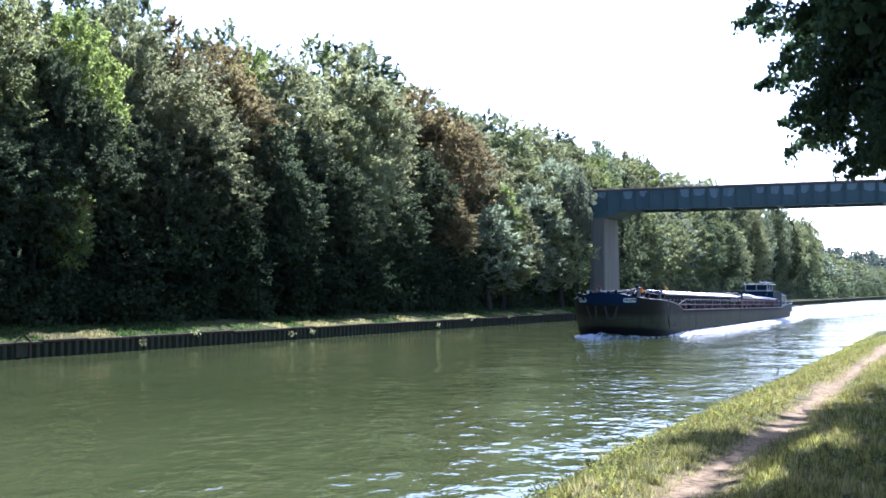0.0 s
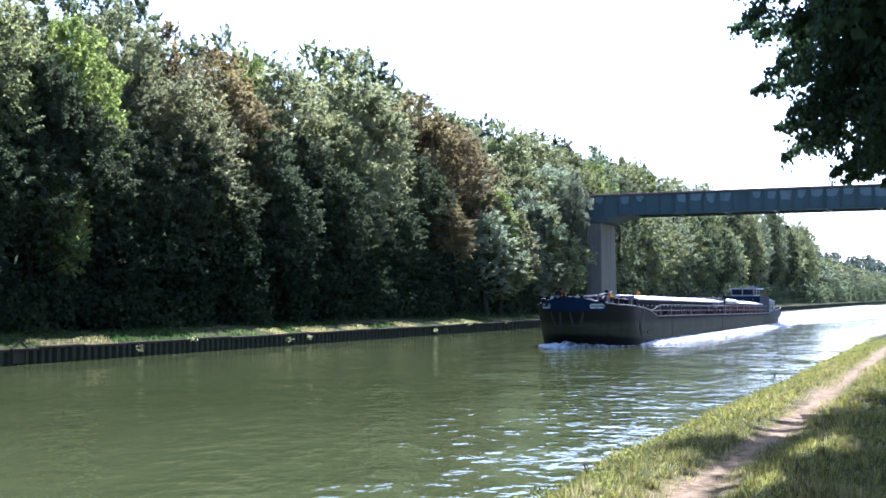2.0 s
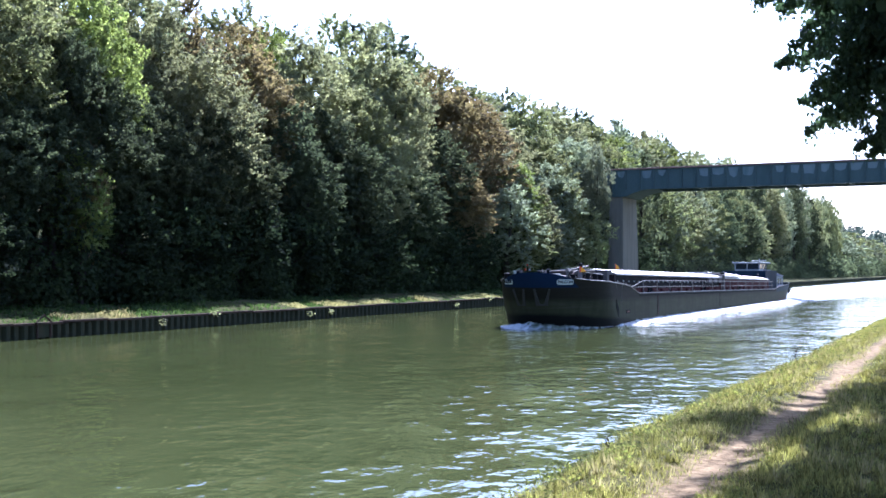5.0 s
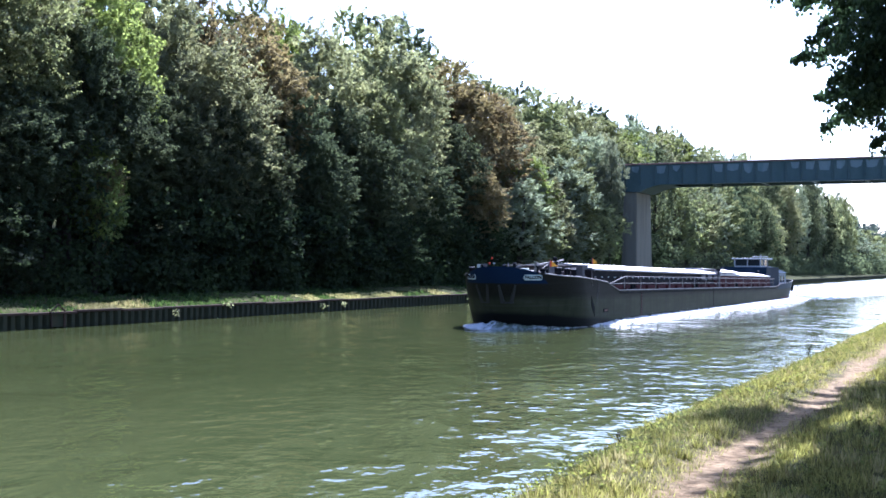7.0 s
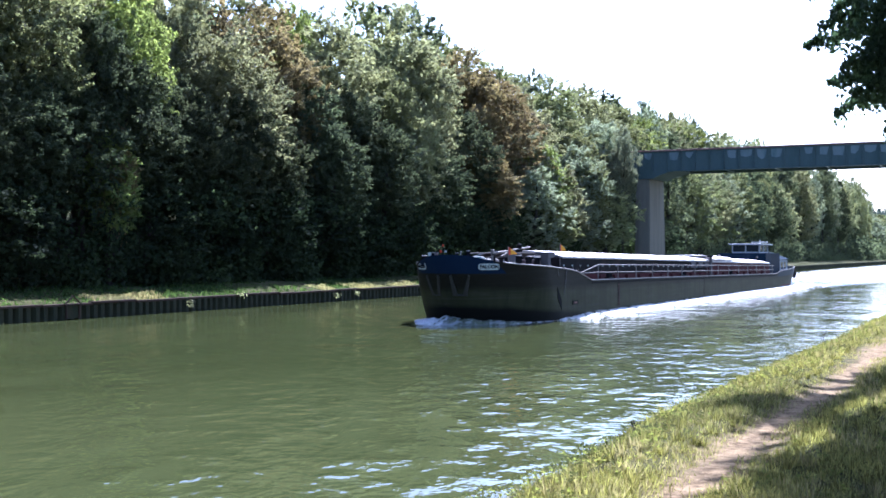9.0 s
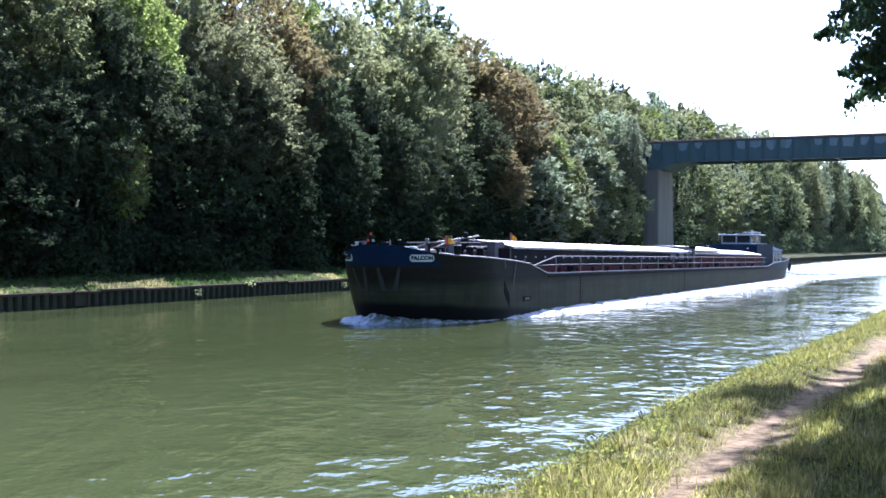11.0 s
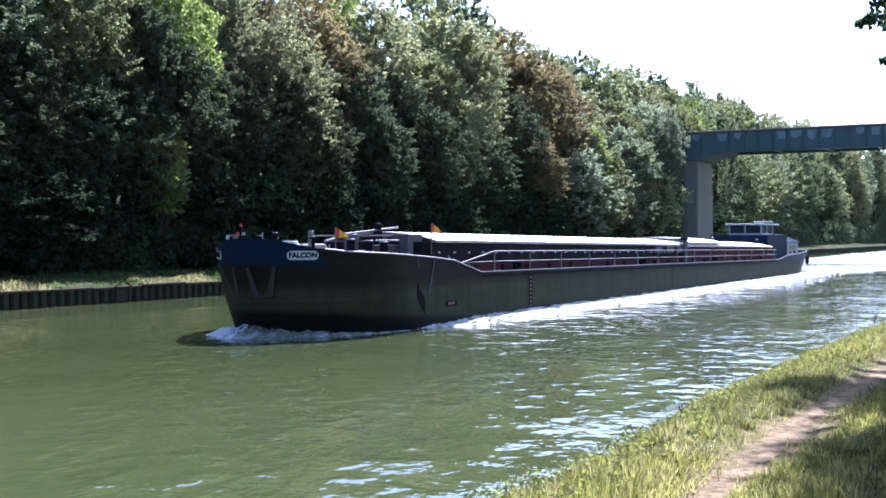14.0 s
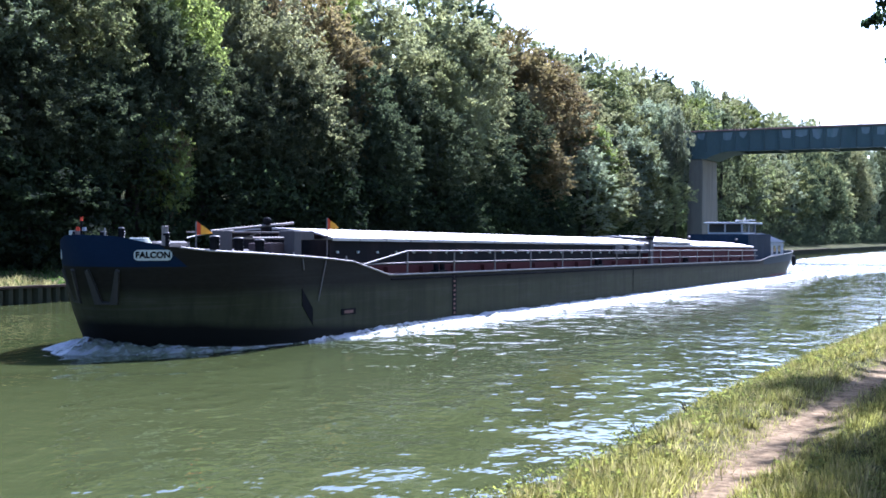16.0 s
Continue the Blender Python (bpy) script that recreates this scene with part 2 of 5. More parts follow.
def build_ground():
    prof = bank_profile()
    ys = [-400, -120, -40, -10] + [y * 0.5 for y in range(-8, 60)] + [y * 1.0 for y in range(30, 60)] + list(range(60, 200, 5)) + list(range(200, 700, 50)) + [900, 1300, 2000, 4500]
    verts, faces = [], []
    for y in ys:
        for x, z in prof:
            near = -5.3 < x < 8 and -5 < y < 80
            dx = 0.05 * noise.noise((y * 0.45, x * 0.1, 3.1)) if -5.5 < x < -3 else 0.0
            if -5.5 < x < -3.2 and y > 0:
                dx += float(edge_shift(y)) * min(1.0, (-3.2 - x) / 1.2)
            dz = float(near_lumps(x, y)) if near else (0.12 * noise.noise((x * 0.3, y * 0.25, 7.5)) if -60 < x < -38.4 else 0.0)
            verts.append((x + dx, y, z + dz))
    n = len(prof)
    for j in range(len(ys) - 1):
        for i in range(n - 1):
            k = j * n + i
            faces.append((k, k + 1, k + n + 1, k + n))
    g = new("ground", mesh_of("ground", verts, faces, GROUND, True))
    tagged(g, "grassy canal banks with a trodden earth path and a wooded slope", "ground", kind="structure")


def build_water():
    verts = [(-42, -400, 0), (-4.6, -400, 0), (-4.6, 4500, 0), (-42, 4500, 0)]
    w = new("water", mesh_of("water", verts, [(0, 1, 2, 3)], WATER))
    tagged(w, "murky olive-green canal water with small sunlit ripples", "water", kind="structure")
    return w


build_ground()
CANAL = build_water()


# ---- trees ----
def crown_mesh(name, seed, radius, height, lobes, clumps, leaves, size, mat, droop=0.15, tuft=0.14):
    """A crown of boughs, each of many leaf clumps, with an uneven outline; its foot is at z = 0, its top at height."""
    rng = np.random.default_rng(seed)
    g = (np.arange(lobes) + 0.5) / lobes
    lift = 1 - 2 * g
    spin = np.arange(lobes) * 2.39996 + seed
    flat = np.sqrt(1 - lift ** 2)
    d = np.c_[flat * np.cos(spin), flat * np.sin(spin), lift]
    reach = rng.uniform(0.50, 0.92, lobes)
    taper = 1.0 - 0.45 * np.clip(d[:, 2], 0, 1) ** 1.4
    big = d * reach[:, None] * np.array([radius, radius, height / 2]) * np.c_[taper, taper, np.ones(lobes)]
    big[:, 2] += height / 2
    br = np.where(d[:, 2] > 0.45, rng.uniform(0.32, 0.48, lobes), rng.uniform(0.28, 0.46, lobes)) * radius
    own = np.repeat(np.arange(lobes), clumps)
    e = unit(rng.normal(size=(len(own), 3)) + d[own] * 0.65 + np.array([0, 0, 0.35]))
    c = big[own] + e * (br[own] * rng.uniform(0.45, 1.0, len(own)))[:, None] * np.array([1, 1, 1.2])
    twig = unit(e * 0.9 + rng.normal(size=e.shape) * 0.5 + np.array([0, 0, 0.25])) * (radius * rng.uniform(0.12, 0.42, len(own)))[:, None]
    cr = rng.uniform(0.4, 1.1, len(own)) * radius * tuft
    own2 = np.repeat(np.arange(len(own)), leaves)
    n = len(own2)
    f = unit(rng.normal(size=(n, 3)) + e[own2] * 0.35)
    along = rng.random(n) ** 0.8
    centre = c[own2] + twig[own2] * along[:, None] + f * (cr[own2] * rng.uniform(0.2, 1.1, n) * (1.1 - 0.8 * along))[:, None]
    centre[:, 2] -= droop * radius * 0.12 * along ** 2
    centre[:, 2] *= height / np.percentile(centre[:, 2], 99.6)
    normal = unit(f * 0.4 + e[own2] * 0.5 + rng.normal(size=(n, 3)) * 0.8 + np.array([0, 0, 0.4]))
    up = unit(np.cross(normal, rng.normal(size=(n, 3))) - np.array([0, 0, droop]))
    right = unit(np.cross(normal, up))
    s = size * rng.uniform(0.6, 1.4, n)[:, None]
    return leaf_mesh(name, centre, right * s, up * s, mat)


def spray(rng, base, tip, wide, count, size):
    """Leaves hanging about one bough that runs from base to its drooping tip."""
    base, tip = np.array(base, float), np.array(tip, float)
    k = rng.random(count) ** 0.9
    spread = wide * (1 - k) ** 0.7 + 0.05
    sag = np.array([0, 0, 0.22]) * np.linalg.norm(tip - base)
    axis = base + (tip - base) * k[:, None] + sag * (k * (1 - k))[:, None]
    off = unit(rng.normal(size=(count, 3))) * (rng.random(count) ** 0.5 * spread)[:, None] * np.array([1, 1, 0.62])
    centre = axis + off
    centre[:, 2] -= 0.05 + np.abs(rng.normal(size=count)) * 0.13 * (0.5 + 0.5 * np.sin(k * 23.0 + base[2] * 9))  # leaves dangling in bunches
    normal = unit(rng.normal(size=(count, 3)) + np.array([0, 0, 0.4]))
    up = unit(np.cross(normal, rng.normal(size=(count, 3))) - np.array([0, 0, 1.3]))
    return centre, unit(np.cross(normal, up)), up, size * rng.uniform(0.7, 1.3, count)


def linden_crown(name, seed, radius, height, boughs, leaves, size, inner, extra=(), gaps=(), rise=0.0):
    """A full linden crown: leafy boughs reaching out all round, coarser leaves filling its inside; its foot is at z = 0."""
    rng = np.random.default_rng(seed)
    sets = []
    for k in range(boughs):
        lift = 1 - 2 * (k + 0.5) / boughs
        a = k * 2.39996 + seed
        flat = math.sqrt(1 - lift * lift) ** 0.6
        d = np.array([flat * math.cos(a), flat * math.sin(a), lift])
        reach = rng.uniform(0.82, 1.0)
        tip = d * np.array([radius, radius, height / 2]) * reach + np.array([0, 0, height / 2 - 0.4])
        base = d * np.array([radius, radius, height / 2]) * 0.45 + np.array([0, 0, height / 2 + 0.2])
        sets.append(spray(rng, base, tip, radius * 0.17, leaves, size))
    for base, tip, wide in extra:  # each low bough forks into three, one behind the other
        sets.append(spray(rng, base, tip, wide, int(leaves * 0.9), size))
        for dy, short in ((0.95, 0.88), (-0.8, 0.84)):
            fork = (base[0] + (tip[0] - base[0]) * short, tip[1] + dy, base[2] + (tip[2] - base[2]) * short + 0.12)
            sets.append(spray(rng, (base[0], base[1] + dy * 0.5, base[2] + 0.15), fork, wide * 1.1, int(leaves * 0.6), size))
    if extra:  # leafy hangings between the low boughs
        for mid, half, count in (((-1.3, 0.2, 3.9), (2.5, 1.2, 2.7), 19000), ((-2.3, 0.3, 1.95), (1.5, 1.0, 0.85), 5000), ((-5.0, 0.5, 6.0), (1.05, 0.9, 0.75), 7000), ((-4.15, -0.6, 9.2), (0.85, 1.6, 2.2), 12000)):
            g = unit(rng.normal(size=(count // 12, 3))) * (rng.random(count // 12) ** 0.33)[:, None] * np.array(half) + np.array(mid)
            g = np.repeat(g, 12, axis=0)
            centre = g + rng.normal(size=g.shape) * 0.1
            normal = unit(rng.normal(size=g.shape) + np.array([0, 0, 0.4]))
            up = unit(np.cross(normal, rng.normal(size=g.shape)) - np.array([0, 0, 1.3]))
            sets.append((centre, unit(np.cross(normal, up)), up, size * rng.uniform(0.7, 1.3, len(g))))
    f = unit(rng.normal(size=(inner, 3)))
    p = np.where(f[:, 2] > 0, 3.4, 2.0)  # broad shoulders over a rounded foot
    f = f / ((np.hypot(f[:, 0], f[:, 1]) ** p + np.abs(f[:, 2]) ** p) ** (1 / p))[:, None]
    c = f * (rng.random(inner) ** 0.4 * np.where(f[:, 2] > 0, 0.97, 0.76))[:, None] * np.array([radius, radius, height / 2]) + np.array([0, 0, height / 2])
    own = np.repeat(np.arange(inner), 14)
    n = len(own)
    centre = c[own] + rng.uniform(-1, 1, (n, 3)) * radius * 0.09
    normal = unit(rng.normal(size=(n, 3)) * 0.7 + np.array([0, 0, 0.5]))
    up = unit(np.cross(normal, rng.normal(size=(n, 3))) - np.array([0, 0, 0.7]))
    sets.append((centre, unit(np.cross(normal, up)), up, 0.15 * rng.uniform(0.7, 1.3, n)))
    centre, right, up, s = (np.concatenate([x[i] for x in sets]) for i in range(4))
    keep = np.ones(len(s), bool)
    for x, y, wx, wy in gaps:  # thin places in the crown, through which the sun reaches the turf
        h = (centre[:, 2] + rise) * 0.93
        gx, gy = centre[:, 0] + h * 0.199, centre[:, 1] - h * 0.980
        keep &= ((gx - x) / wx) ** 2 + ((gy - y) / wy) ** 2 > 0.75 + 0.5 * np.sin(gx * 9 + gy * 5) * np.sin(gy * 8)
    return leaf_mesh(name, centre[keep], (right * s[:, None])[keep], (up * s[:, None])[keep], LEAF_NEAR, 4)


def trunk_mesh(name, seed, height, r, spread, limbs=9):
    rng = random.Random(seed)
    bm = bmesh.new()
    pts = [Vector((0.25 * math.sin(seed + k), 0.25 * math.cos(seed * 2 + k), height * k / 5)) for k in range(6)]
    pts[0] = Vector((0, 0, -0.6))
    for k in range(5):
        tube(pts[k], pts[k + 1], r * (1 - k * 0.17), r * (1 - (k + 1) * 0.17), 8, bm)
    for k in range(limbs):
        z = height * (0.28 + 0.6 * k / limbs)
        a = k * 2.4 + rng.uniform(-0.4, 0.4)
        ln = spread * rng.uniform(0.55, 0.9) * (1.1 - z / height * 0.6)
        p = Vector((0, 0, z))
        q = p + Vector((math.cos(a) * ln * 0.55, math.sin(a) * ln * 0.55, ln * 0.35))
        w = q + Vector((math.cos(a + 0.3) * ln * 0.45, math.sin(a + 0.3) * ln * 0.45, ln * 0.3))
        tube(p, q, r * 0.34, r * 0.2, 6, bm)
        tube(q, w, r * 0.2, r * 0.06, 5, bm)
    me = bpy.data.meshes.new(name)
    bm.to_mesh(me)
    bm.free()
    me.materials.append(BARK)
    return me


def tree(name, label, seed, height, radius, low, mat, lobes, clumps, leaves, size, group):
    t = new(name)
    tr = new("trunk", trunk_mesh("trunk", seed, height * 0.86, 0.22 + height * 0.008, radius))
    tr.parent = t
    cr = new("crown", crown_mesh("crown", seed, radius, height - low, lobes, clumps, leaves, size, mat))
    cr.parent, cr.location = t, (0, 0, low)
    return tagged(t, label, "tree", group)


def slope_height(x):
    p = bank_profile()
    for (x0, z0), (x1, z1) in zip(p, p[1:]):
        if x0 <= x <= x1:
            return z0 + (z1 - z0) * (x - x0) / (x1 - x0)
    return 0.0


KINDS = {}
LOOKS = {"green": (LEAF_GREEN, "tall broadleaf tree with mid-green leaves on the wooded bank"),
         "pale": (LEAF_PALE, "broadleaf tree with pale grey-green sunlit leaves on the bank"),
         "yellow": (LEAF_YELLOW, "broadleaf tree with bright yellow-green leaves on the wooded bank"),
         "rust": (LEAF_RUST, "broadleaf tree turning rust brown on the wooded bank"),
         "silver": (LEAF_SILVER_HAZE, "broadleaf tree with silvery leaves, paled for haze about the bridge"),
         "foot_shade": (LEAF_FOOT_SHADE, "low tree at the wood's foot, leaves darkened for shade"),
         "edge_shade": (LEAF_EDGE_SHADE, "low tree at the wood's edge, leaves darkened for shade"),
         "dark": (LEAF_DARK, "shaded dark green broadleaf tree on the wooded bank")}


# boughs, clumps, leaves and leaf length of a crown: front row, rows behind, past the bridge
DENSITY = {1.0: (30, 26, 54, 0.092), 0.9: (22, 16, 44, 0.12), 0.8: (24, 20, 40, 0.13), 0.7: (26, 18, 46, 0.125), 0.6: (20, 13, 30, 0.19)}
CROWN_FOOT = {1.0: 6.0, 0.9: 1.2, 0.8: 3.0, 0.7: 2.6, 0.6: 1.6}
SLIM = 3.2  # crown radius of the tree that is built once and then copied


def plant(look, variant, x, y, height, radius=3.2, dense=1.0):
    """One tree of a kind, built once and copied; scaled to its height."""
    mat, label = LOOKS[look]
    key = (look, variant, dense)
    turn = (x * 37 + y * 61) % 360
    tall = 8.0 if look == "foot_shade" else 18.0
    place = Matrix.Translation((x, y, slope_height(x) - 0.2)) @ pose(0, 0, 0, 0, 0, turn) @ Matrix.Diagonal((radius / SLIM, radius / SLIM, height / tall, 1))
    if key not in KINDS:
        seed = len(KINDS) * 7 + 3
        KINDS[key] = tree("broadleaf_tree", label, seed, tall, SLIM, CROWN_FOOT[dense] * tall / 18, mat, *DENSITY[dense], "trees of the wooded bank")
        KINDS[key].matrix_basis = place
        return
    copy_thing(KINDS[key], Matrix()).matrix_basis = place


def build_forest():
    rng = random.Random(5)
    # the sunlit crowns of the wood's edge: kind, x, y, height of the top over the water, crown radius
    edge = [
        ("dark", -46, 33.0, 16.5, 2.7), ("dark", -46.5, 36.0, 17.1, 2.8), ("dark", -46, 38.3, 17.9, 2.9), ("green", -47, 42.3, 18.4, 2.8), ("green", -46, 44.4, 18.5, 2.7),
        ("pale", -47, 48.5, 18.7, 2.6), ("yellow", -45.5, 51.2, 18.2, 2.4), ("green", -44.5, 48.0, 15.5, 1.8), ("pale", -49, 58.7, 20.9, 2.4), ("pale", -46.5, 58.5, 18.7, 2.2),
        ("pale", -44.8, 60.7, 16.7, 2.9), ("rust", -47.5, 68.8, 20.0, 1.2 * 2.5), ("yellow", -51.5, 77.7, 22.0, 1.9), ("rust", -46.5, 68.5, 15.3, 2.1), ("pale", -47.5, 76.3, 20.6, 3.2),
        ("dark", -45, 69.7, 14.4, 2.3), ("green", -44.8, 75.1, 14.6, 2.5), ("pale", -48, 87.8, 23.4, 3.5), ("pale", -46, 88.5, 20.4, 2.8), ("pale", -44, 83.4, 14.9, 2.2),
        ("green", -46, 81.0, 17.0, 2.6), ("rust", -48.5, 101.1, 21.8, 3.5), ("rust", -47, 104.3, 20.3, 4.0), ("green", -45, 93.8, 15.2, 2.9), ("pale", -48.5, 114.9, 20.3, 3.4),
        ("silver", -45, 108.7, 15.1, 2.9), ("yellow", -43.5, 109.5, 13.4, 2.4), ("green", -50, 127.7, 23.0, 3.8), ("pale", -48.5, 137.2, 22.2, 3.6), ("green", -46, 123.5, 17.5, 3.3),
        ("silver", -44.5, 130.7, 17.8, 3.6), ("silver", -43.5, 119.4, 14.2, 3.0), ("silver", -40.7, 127.0, 16.8, 1.4), ("yellow", -51, 165.0, 21.9, 4.1), ("green", -50, 151.6, 22.3, 3.8),
        ("green", -43.8, 49.2, 13.2, 2.3), ("dark", -44.0, 51.8, 13.0, 2.0), ("dark", -43.7, 46.0, 11.3, 2.0), ("dark", -43.9, 54.4, 12.8, 2.0), ("dark", -43.6, 59.6, 12.4, 2.1), ("dark", -43.7, 62.8, 11.6, 2.1), ("dark", -43.8, 56.9, 10.4, 2.0), ("dark", -43.5, 70.3, 11.4, 2.3),
        ("green", -43.4, 77.3, 12.1, 2.4), ("dark", -43.4, 86.7, 11.6, 2.3), ("rust", -43.6, 96.1, 12.3, 2.7), ("dark", -43.8, 42.5, 11.5, 2.0), ("green", -43.8, 38.9, 11.3, 2.2), ("dark", -43.8, 35.6, 10.6, 2.1),
        ("rust", -42.9, 47.5, 9.8, 1.2), ("yellow", -42.7, 47.2, 9.2, 1.3),
    ]
    for k, (look_, x, y, top, r) in enumerate(edge):
        # low green and dark trees take leaves darkened for the wood's shade
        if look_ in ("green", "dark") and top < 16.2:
            look_ = "edge_shade"
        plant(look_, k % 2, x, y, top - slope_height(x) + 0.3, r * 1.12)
    # taller trees up the slope behind
    behind = [
        ("green", -57, 42.1, 21.0, 3.5), ("dark", -57, 45.5, 21.9, 3.7), ("green", -57, 49.2, 22.5, 3.8), ("dark", -57, 53.4, 22.9, 3.9), ("green", -57, 57.6, 23.6, 3.8),
        ("dark", -56, 61.1, 23.6, 3.9), ("dark", -56, 66.2, 24.2, 3.4), ("dark", -58, 72.7, 25.9, 3.0), ("rust", -54, 70.9, 22.7, 2.3), ("green", -56, 77.0, 23.1, 2.5),
        ("green", -56, 80.9, 24.7, 2.3), ("dark", -57, 87.5, 23.9, 2.8), ("green", -55, 93.1, 25.9, 3.2), ("dark", -57, 101.4, 27.0, 3.3), ("dark", -55, 104.2, 27.3, 4.0),
        ("green", -56, 112.1, 25.5, 3.2), ("green", -57, 121.3, 25.3, 3.5), ("green", -57, 128.9, 25.1, 3.6), ("dark", -58, 140.2, 25.7, 3.9), ("green", -58, 158.0, 26.4, 4.3),
        ("dark", -57, 167.5, 26.1, 4.3), ("green", -58, 189.3, 24.9, 4.8), ("dark", -60, 208.0, 28.0, 4.0), ("yellow", -57, 205.8, 26.0, 4.6), ("green", -57, 222.6, 26.0, 4.9),
    ]
    for k, (look_, x, y, top, r) in enumerate(behind):
        plant(look_, k % 2, x, y, top - slope_height(x) + 0.4, r * 1.1, dense=0.8)
    # a third row closes the gaps between the stems
    for k in range(26):
        y = 34 + k * 5.2
        plant("dark", k % 2, -52 + rng.uniform(-1.2, 1.2), y, rng.uniform(11.5, 13.5), rng.uniform(3.4, 4.2), dense=0.6)
    # trees added out of view beside and behind the viewer, to block low sky
    for k in range(15):
        plant(("green", "dark", "pale")[k % 3], k % 2, -48 + (k * 7 % 5) * 0.6, 27 - k * 6.4, 18.5 + (k * 5 % 4), 4.6, dense=0.8)
    # low trees with shade-dark leaves, two of them leaning over the grass strip
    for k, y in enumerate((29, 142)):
        plant("foot_shade", k % 2, -42.0 + rng.uniform(-0.3, 0.3), y, rng.uniform(6.6, 8.0), rng.uniform(2.9, 3.3), dense=0.9)
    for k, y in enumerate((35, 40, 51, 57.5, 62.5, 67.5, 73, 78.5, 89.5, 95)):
        plant("foot_shade", k % 2, -43.8 + rng.uniform(-0.3, 0.3), y, rng.uniform(5.2, 6.6), rng.uniform(3.0, 3.6), dense=0.9)
    # silver and pale kinds lighten the hazy foot of the wood here
    for k, (y, tall) in enumerate(((103.5, 10.0), (107, 8.0), (111.5, 10.5), (115.5, 8.5), (119.5, 11.5), (124.0, 9.5))):
        plant(("silver", "green", "pale")[k % 3], 1, -42.0 + rng.uniform(-0.5, 0.4), y, tall, rng.uniform(2.4, 3.0), dense=0.8)
    # past the bridge the same wood goes on in slim crowns before a dark row, then drops away
    looks = ("dark", "pale", "green", "dark", "silver", "edge_shade", "green")
    for k in range(44):
        y = 147 + k * 5.6 + rng.uniform(-1.2, 1.2)
        low, high = (13, 18.5) if y < 262 else (19, 23.3) if y < 378 else (16, 19)
        plant(looks[(k * 5 + k // 7) % 7], k % 2, -46.0 + rng.uniform(-2.2, 1.6), y, rng.uniform(low, high), rng.uniform(2.5, 3.4), dense=0.7)
    for k in range(28):
        y = 168 + k * 8.2
        top = 27.4 if y < 362 else 27.4 - (y - 362) * 0.2
        plant(("green", "silver", "dark", "pale")[k % 4], 1, -54 + rng.uniform(-2, 2), y, top - (4.9 if y < 235 else 3.8) + rng.uniform(-1.6, 0.5), rng.uniform(3.2, 4.4), dense=0.7)
    for k in range(22):
        plant("edge_shade", k % 2, -50, 152 + k * 11, rng.uniform(10, 13), rng.uniform(4.2, 5.0), dense=0.6)
    for k in range(14):
        plant(("silver", "green")[k % 2], 0, -47 + rng.uniform(-2, 2), 402 + k * 20, rng.uniform(12, 15), rng.uniform(6, 7), dense=0.6)


def bush_belt(name, label, seed, n, ys, top, mat):
    """Bushes along the foot of the wood: uncountable leaves in one object."""
    rng = np.random.default_rng(seed)
    y = rng.uniform(*ys, n)
    c = np.c_[-43.1 + rng.normal(0, 0.7, n), y, 1.1 + top * rng.random(n) ** 1.6]
    own = np.repeat(np.arange(n), 72)
    e = unit(rng.normal(size=(len(own), 3)) + np.array([0.2, 0, 0.2]))
    wide = np.where(c[own, 1] > 330, 2.6, 1.0)
    centre = c[own] + e * (wide * rng.uniform(0.4, 1.3, len(own)))[:, None]
    nrm = unit(e + rng.normal(size=e.shape) * 0.8)
    up = unit(np.cross(nrm, rng.normal(size=e.shape)))
    right = np.cross(nrm, up)
    s = (wide * rng.uniform(0.09, 0.19, len(own)))[:, None]
    ob = new(name, leaf_mesh(name, centre, right * s, up * s, mat))
    tagged(ob, label, "bushes", kind="stuff")


def far_wood():
    """The distant wooded rise where the canal runs out of sight."""
    rng = np.random.default_rng(21)
    n = 420
    x = rng.uniform(-140, 230, n)
    y = rng.uniform(700, 900, n)
    z = rng.uniform(0, 1, n) * (26 + 5 * np.sin(x * 0.05))
    keep = (np.abs(x + 21) > 24) | (y > 840)
    x, y, z = x[keep], y[keep], z[keep]
    own = np.repeat(np.arange(len(x)), 110)
    e = unit(rng.normal(size=(len(own), 3)))
    centre = np.c_[x, y, z][own] + e * rng.uniform(2, 6, len(own))[:, None]
    nrm = unit(e + rng.normal(size=e.shape) * 0.5)
    up = unit(np.cross(nrm, rng.normal(size=e.shape)))
    right = np.cross(nrm, up)
    s = rng.uniform(0.7, 1.5, len(own))[:, None]
    ob = new("far_woods", leaf_mesh("far_woods", centre, right * s, up * s, LEAF_FAR_HAZE))
    tagged(ob, "distant wooded rise at the canal's end, leaves greyed for haze", "woods", kind="stuff")


build_forest()
# both belts use leaf colours darkened for the shade below the crowns
bush_belt("undergrowth", "tangled undergrowth, leaves darkened for the shade under the wood", 11, 1250, (18, 150), 5.5, LEAF_UNDER_SHADE)
bush_belt("bank_scrub", "scrub past the bridge, leaves darkened for the wood's shade", 12, 900, (140, 640), 4.2, LEAF_EDGE_SHADE)
far_wood()


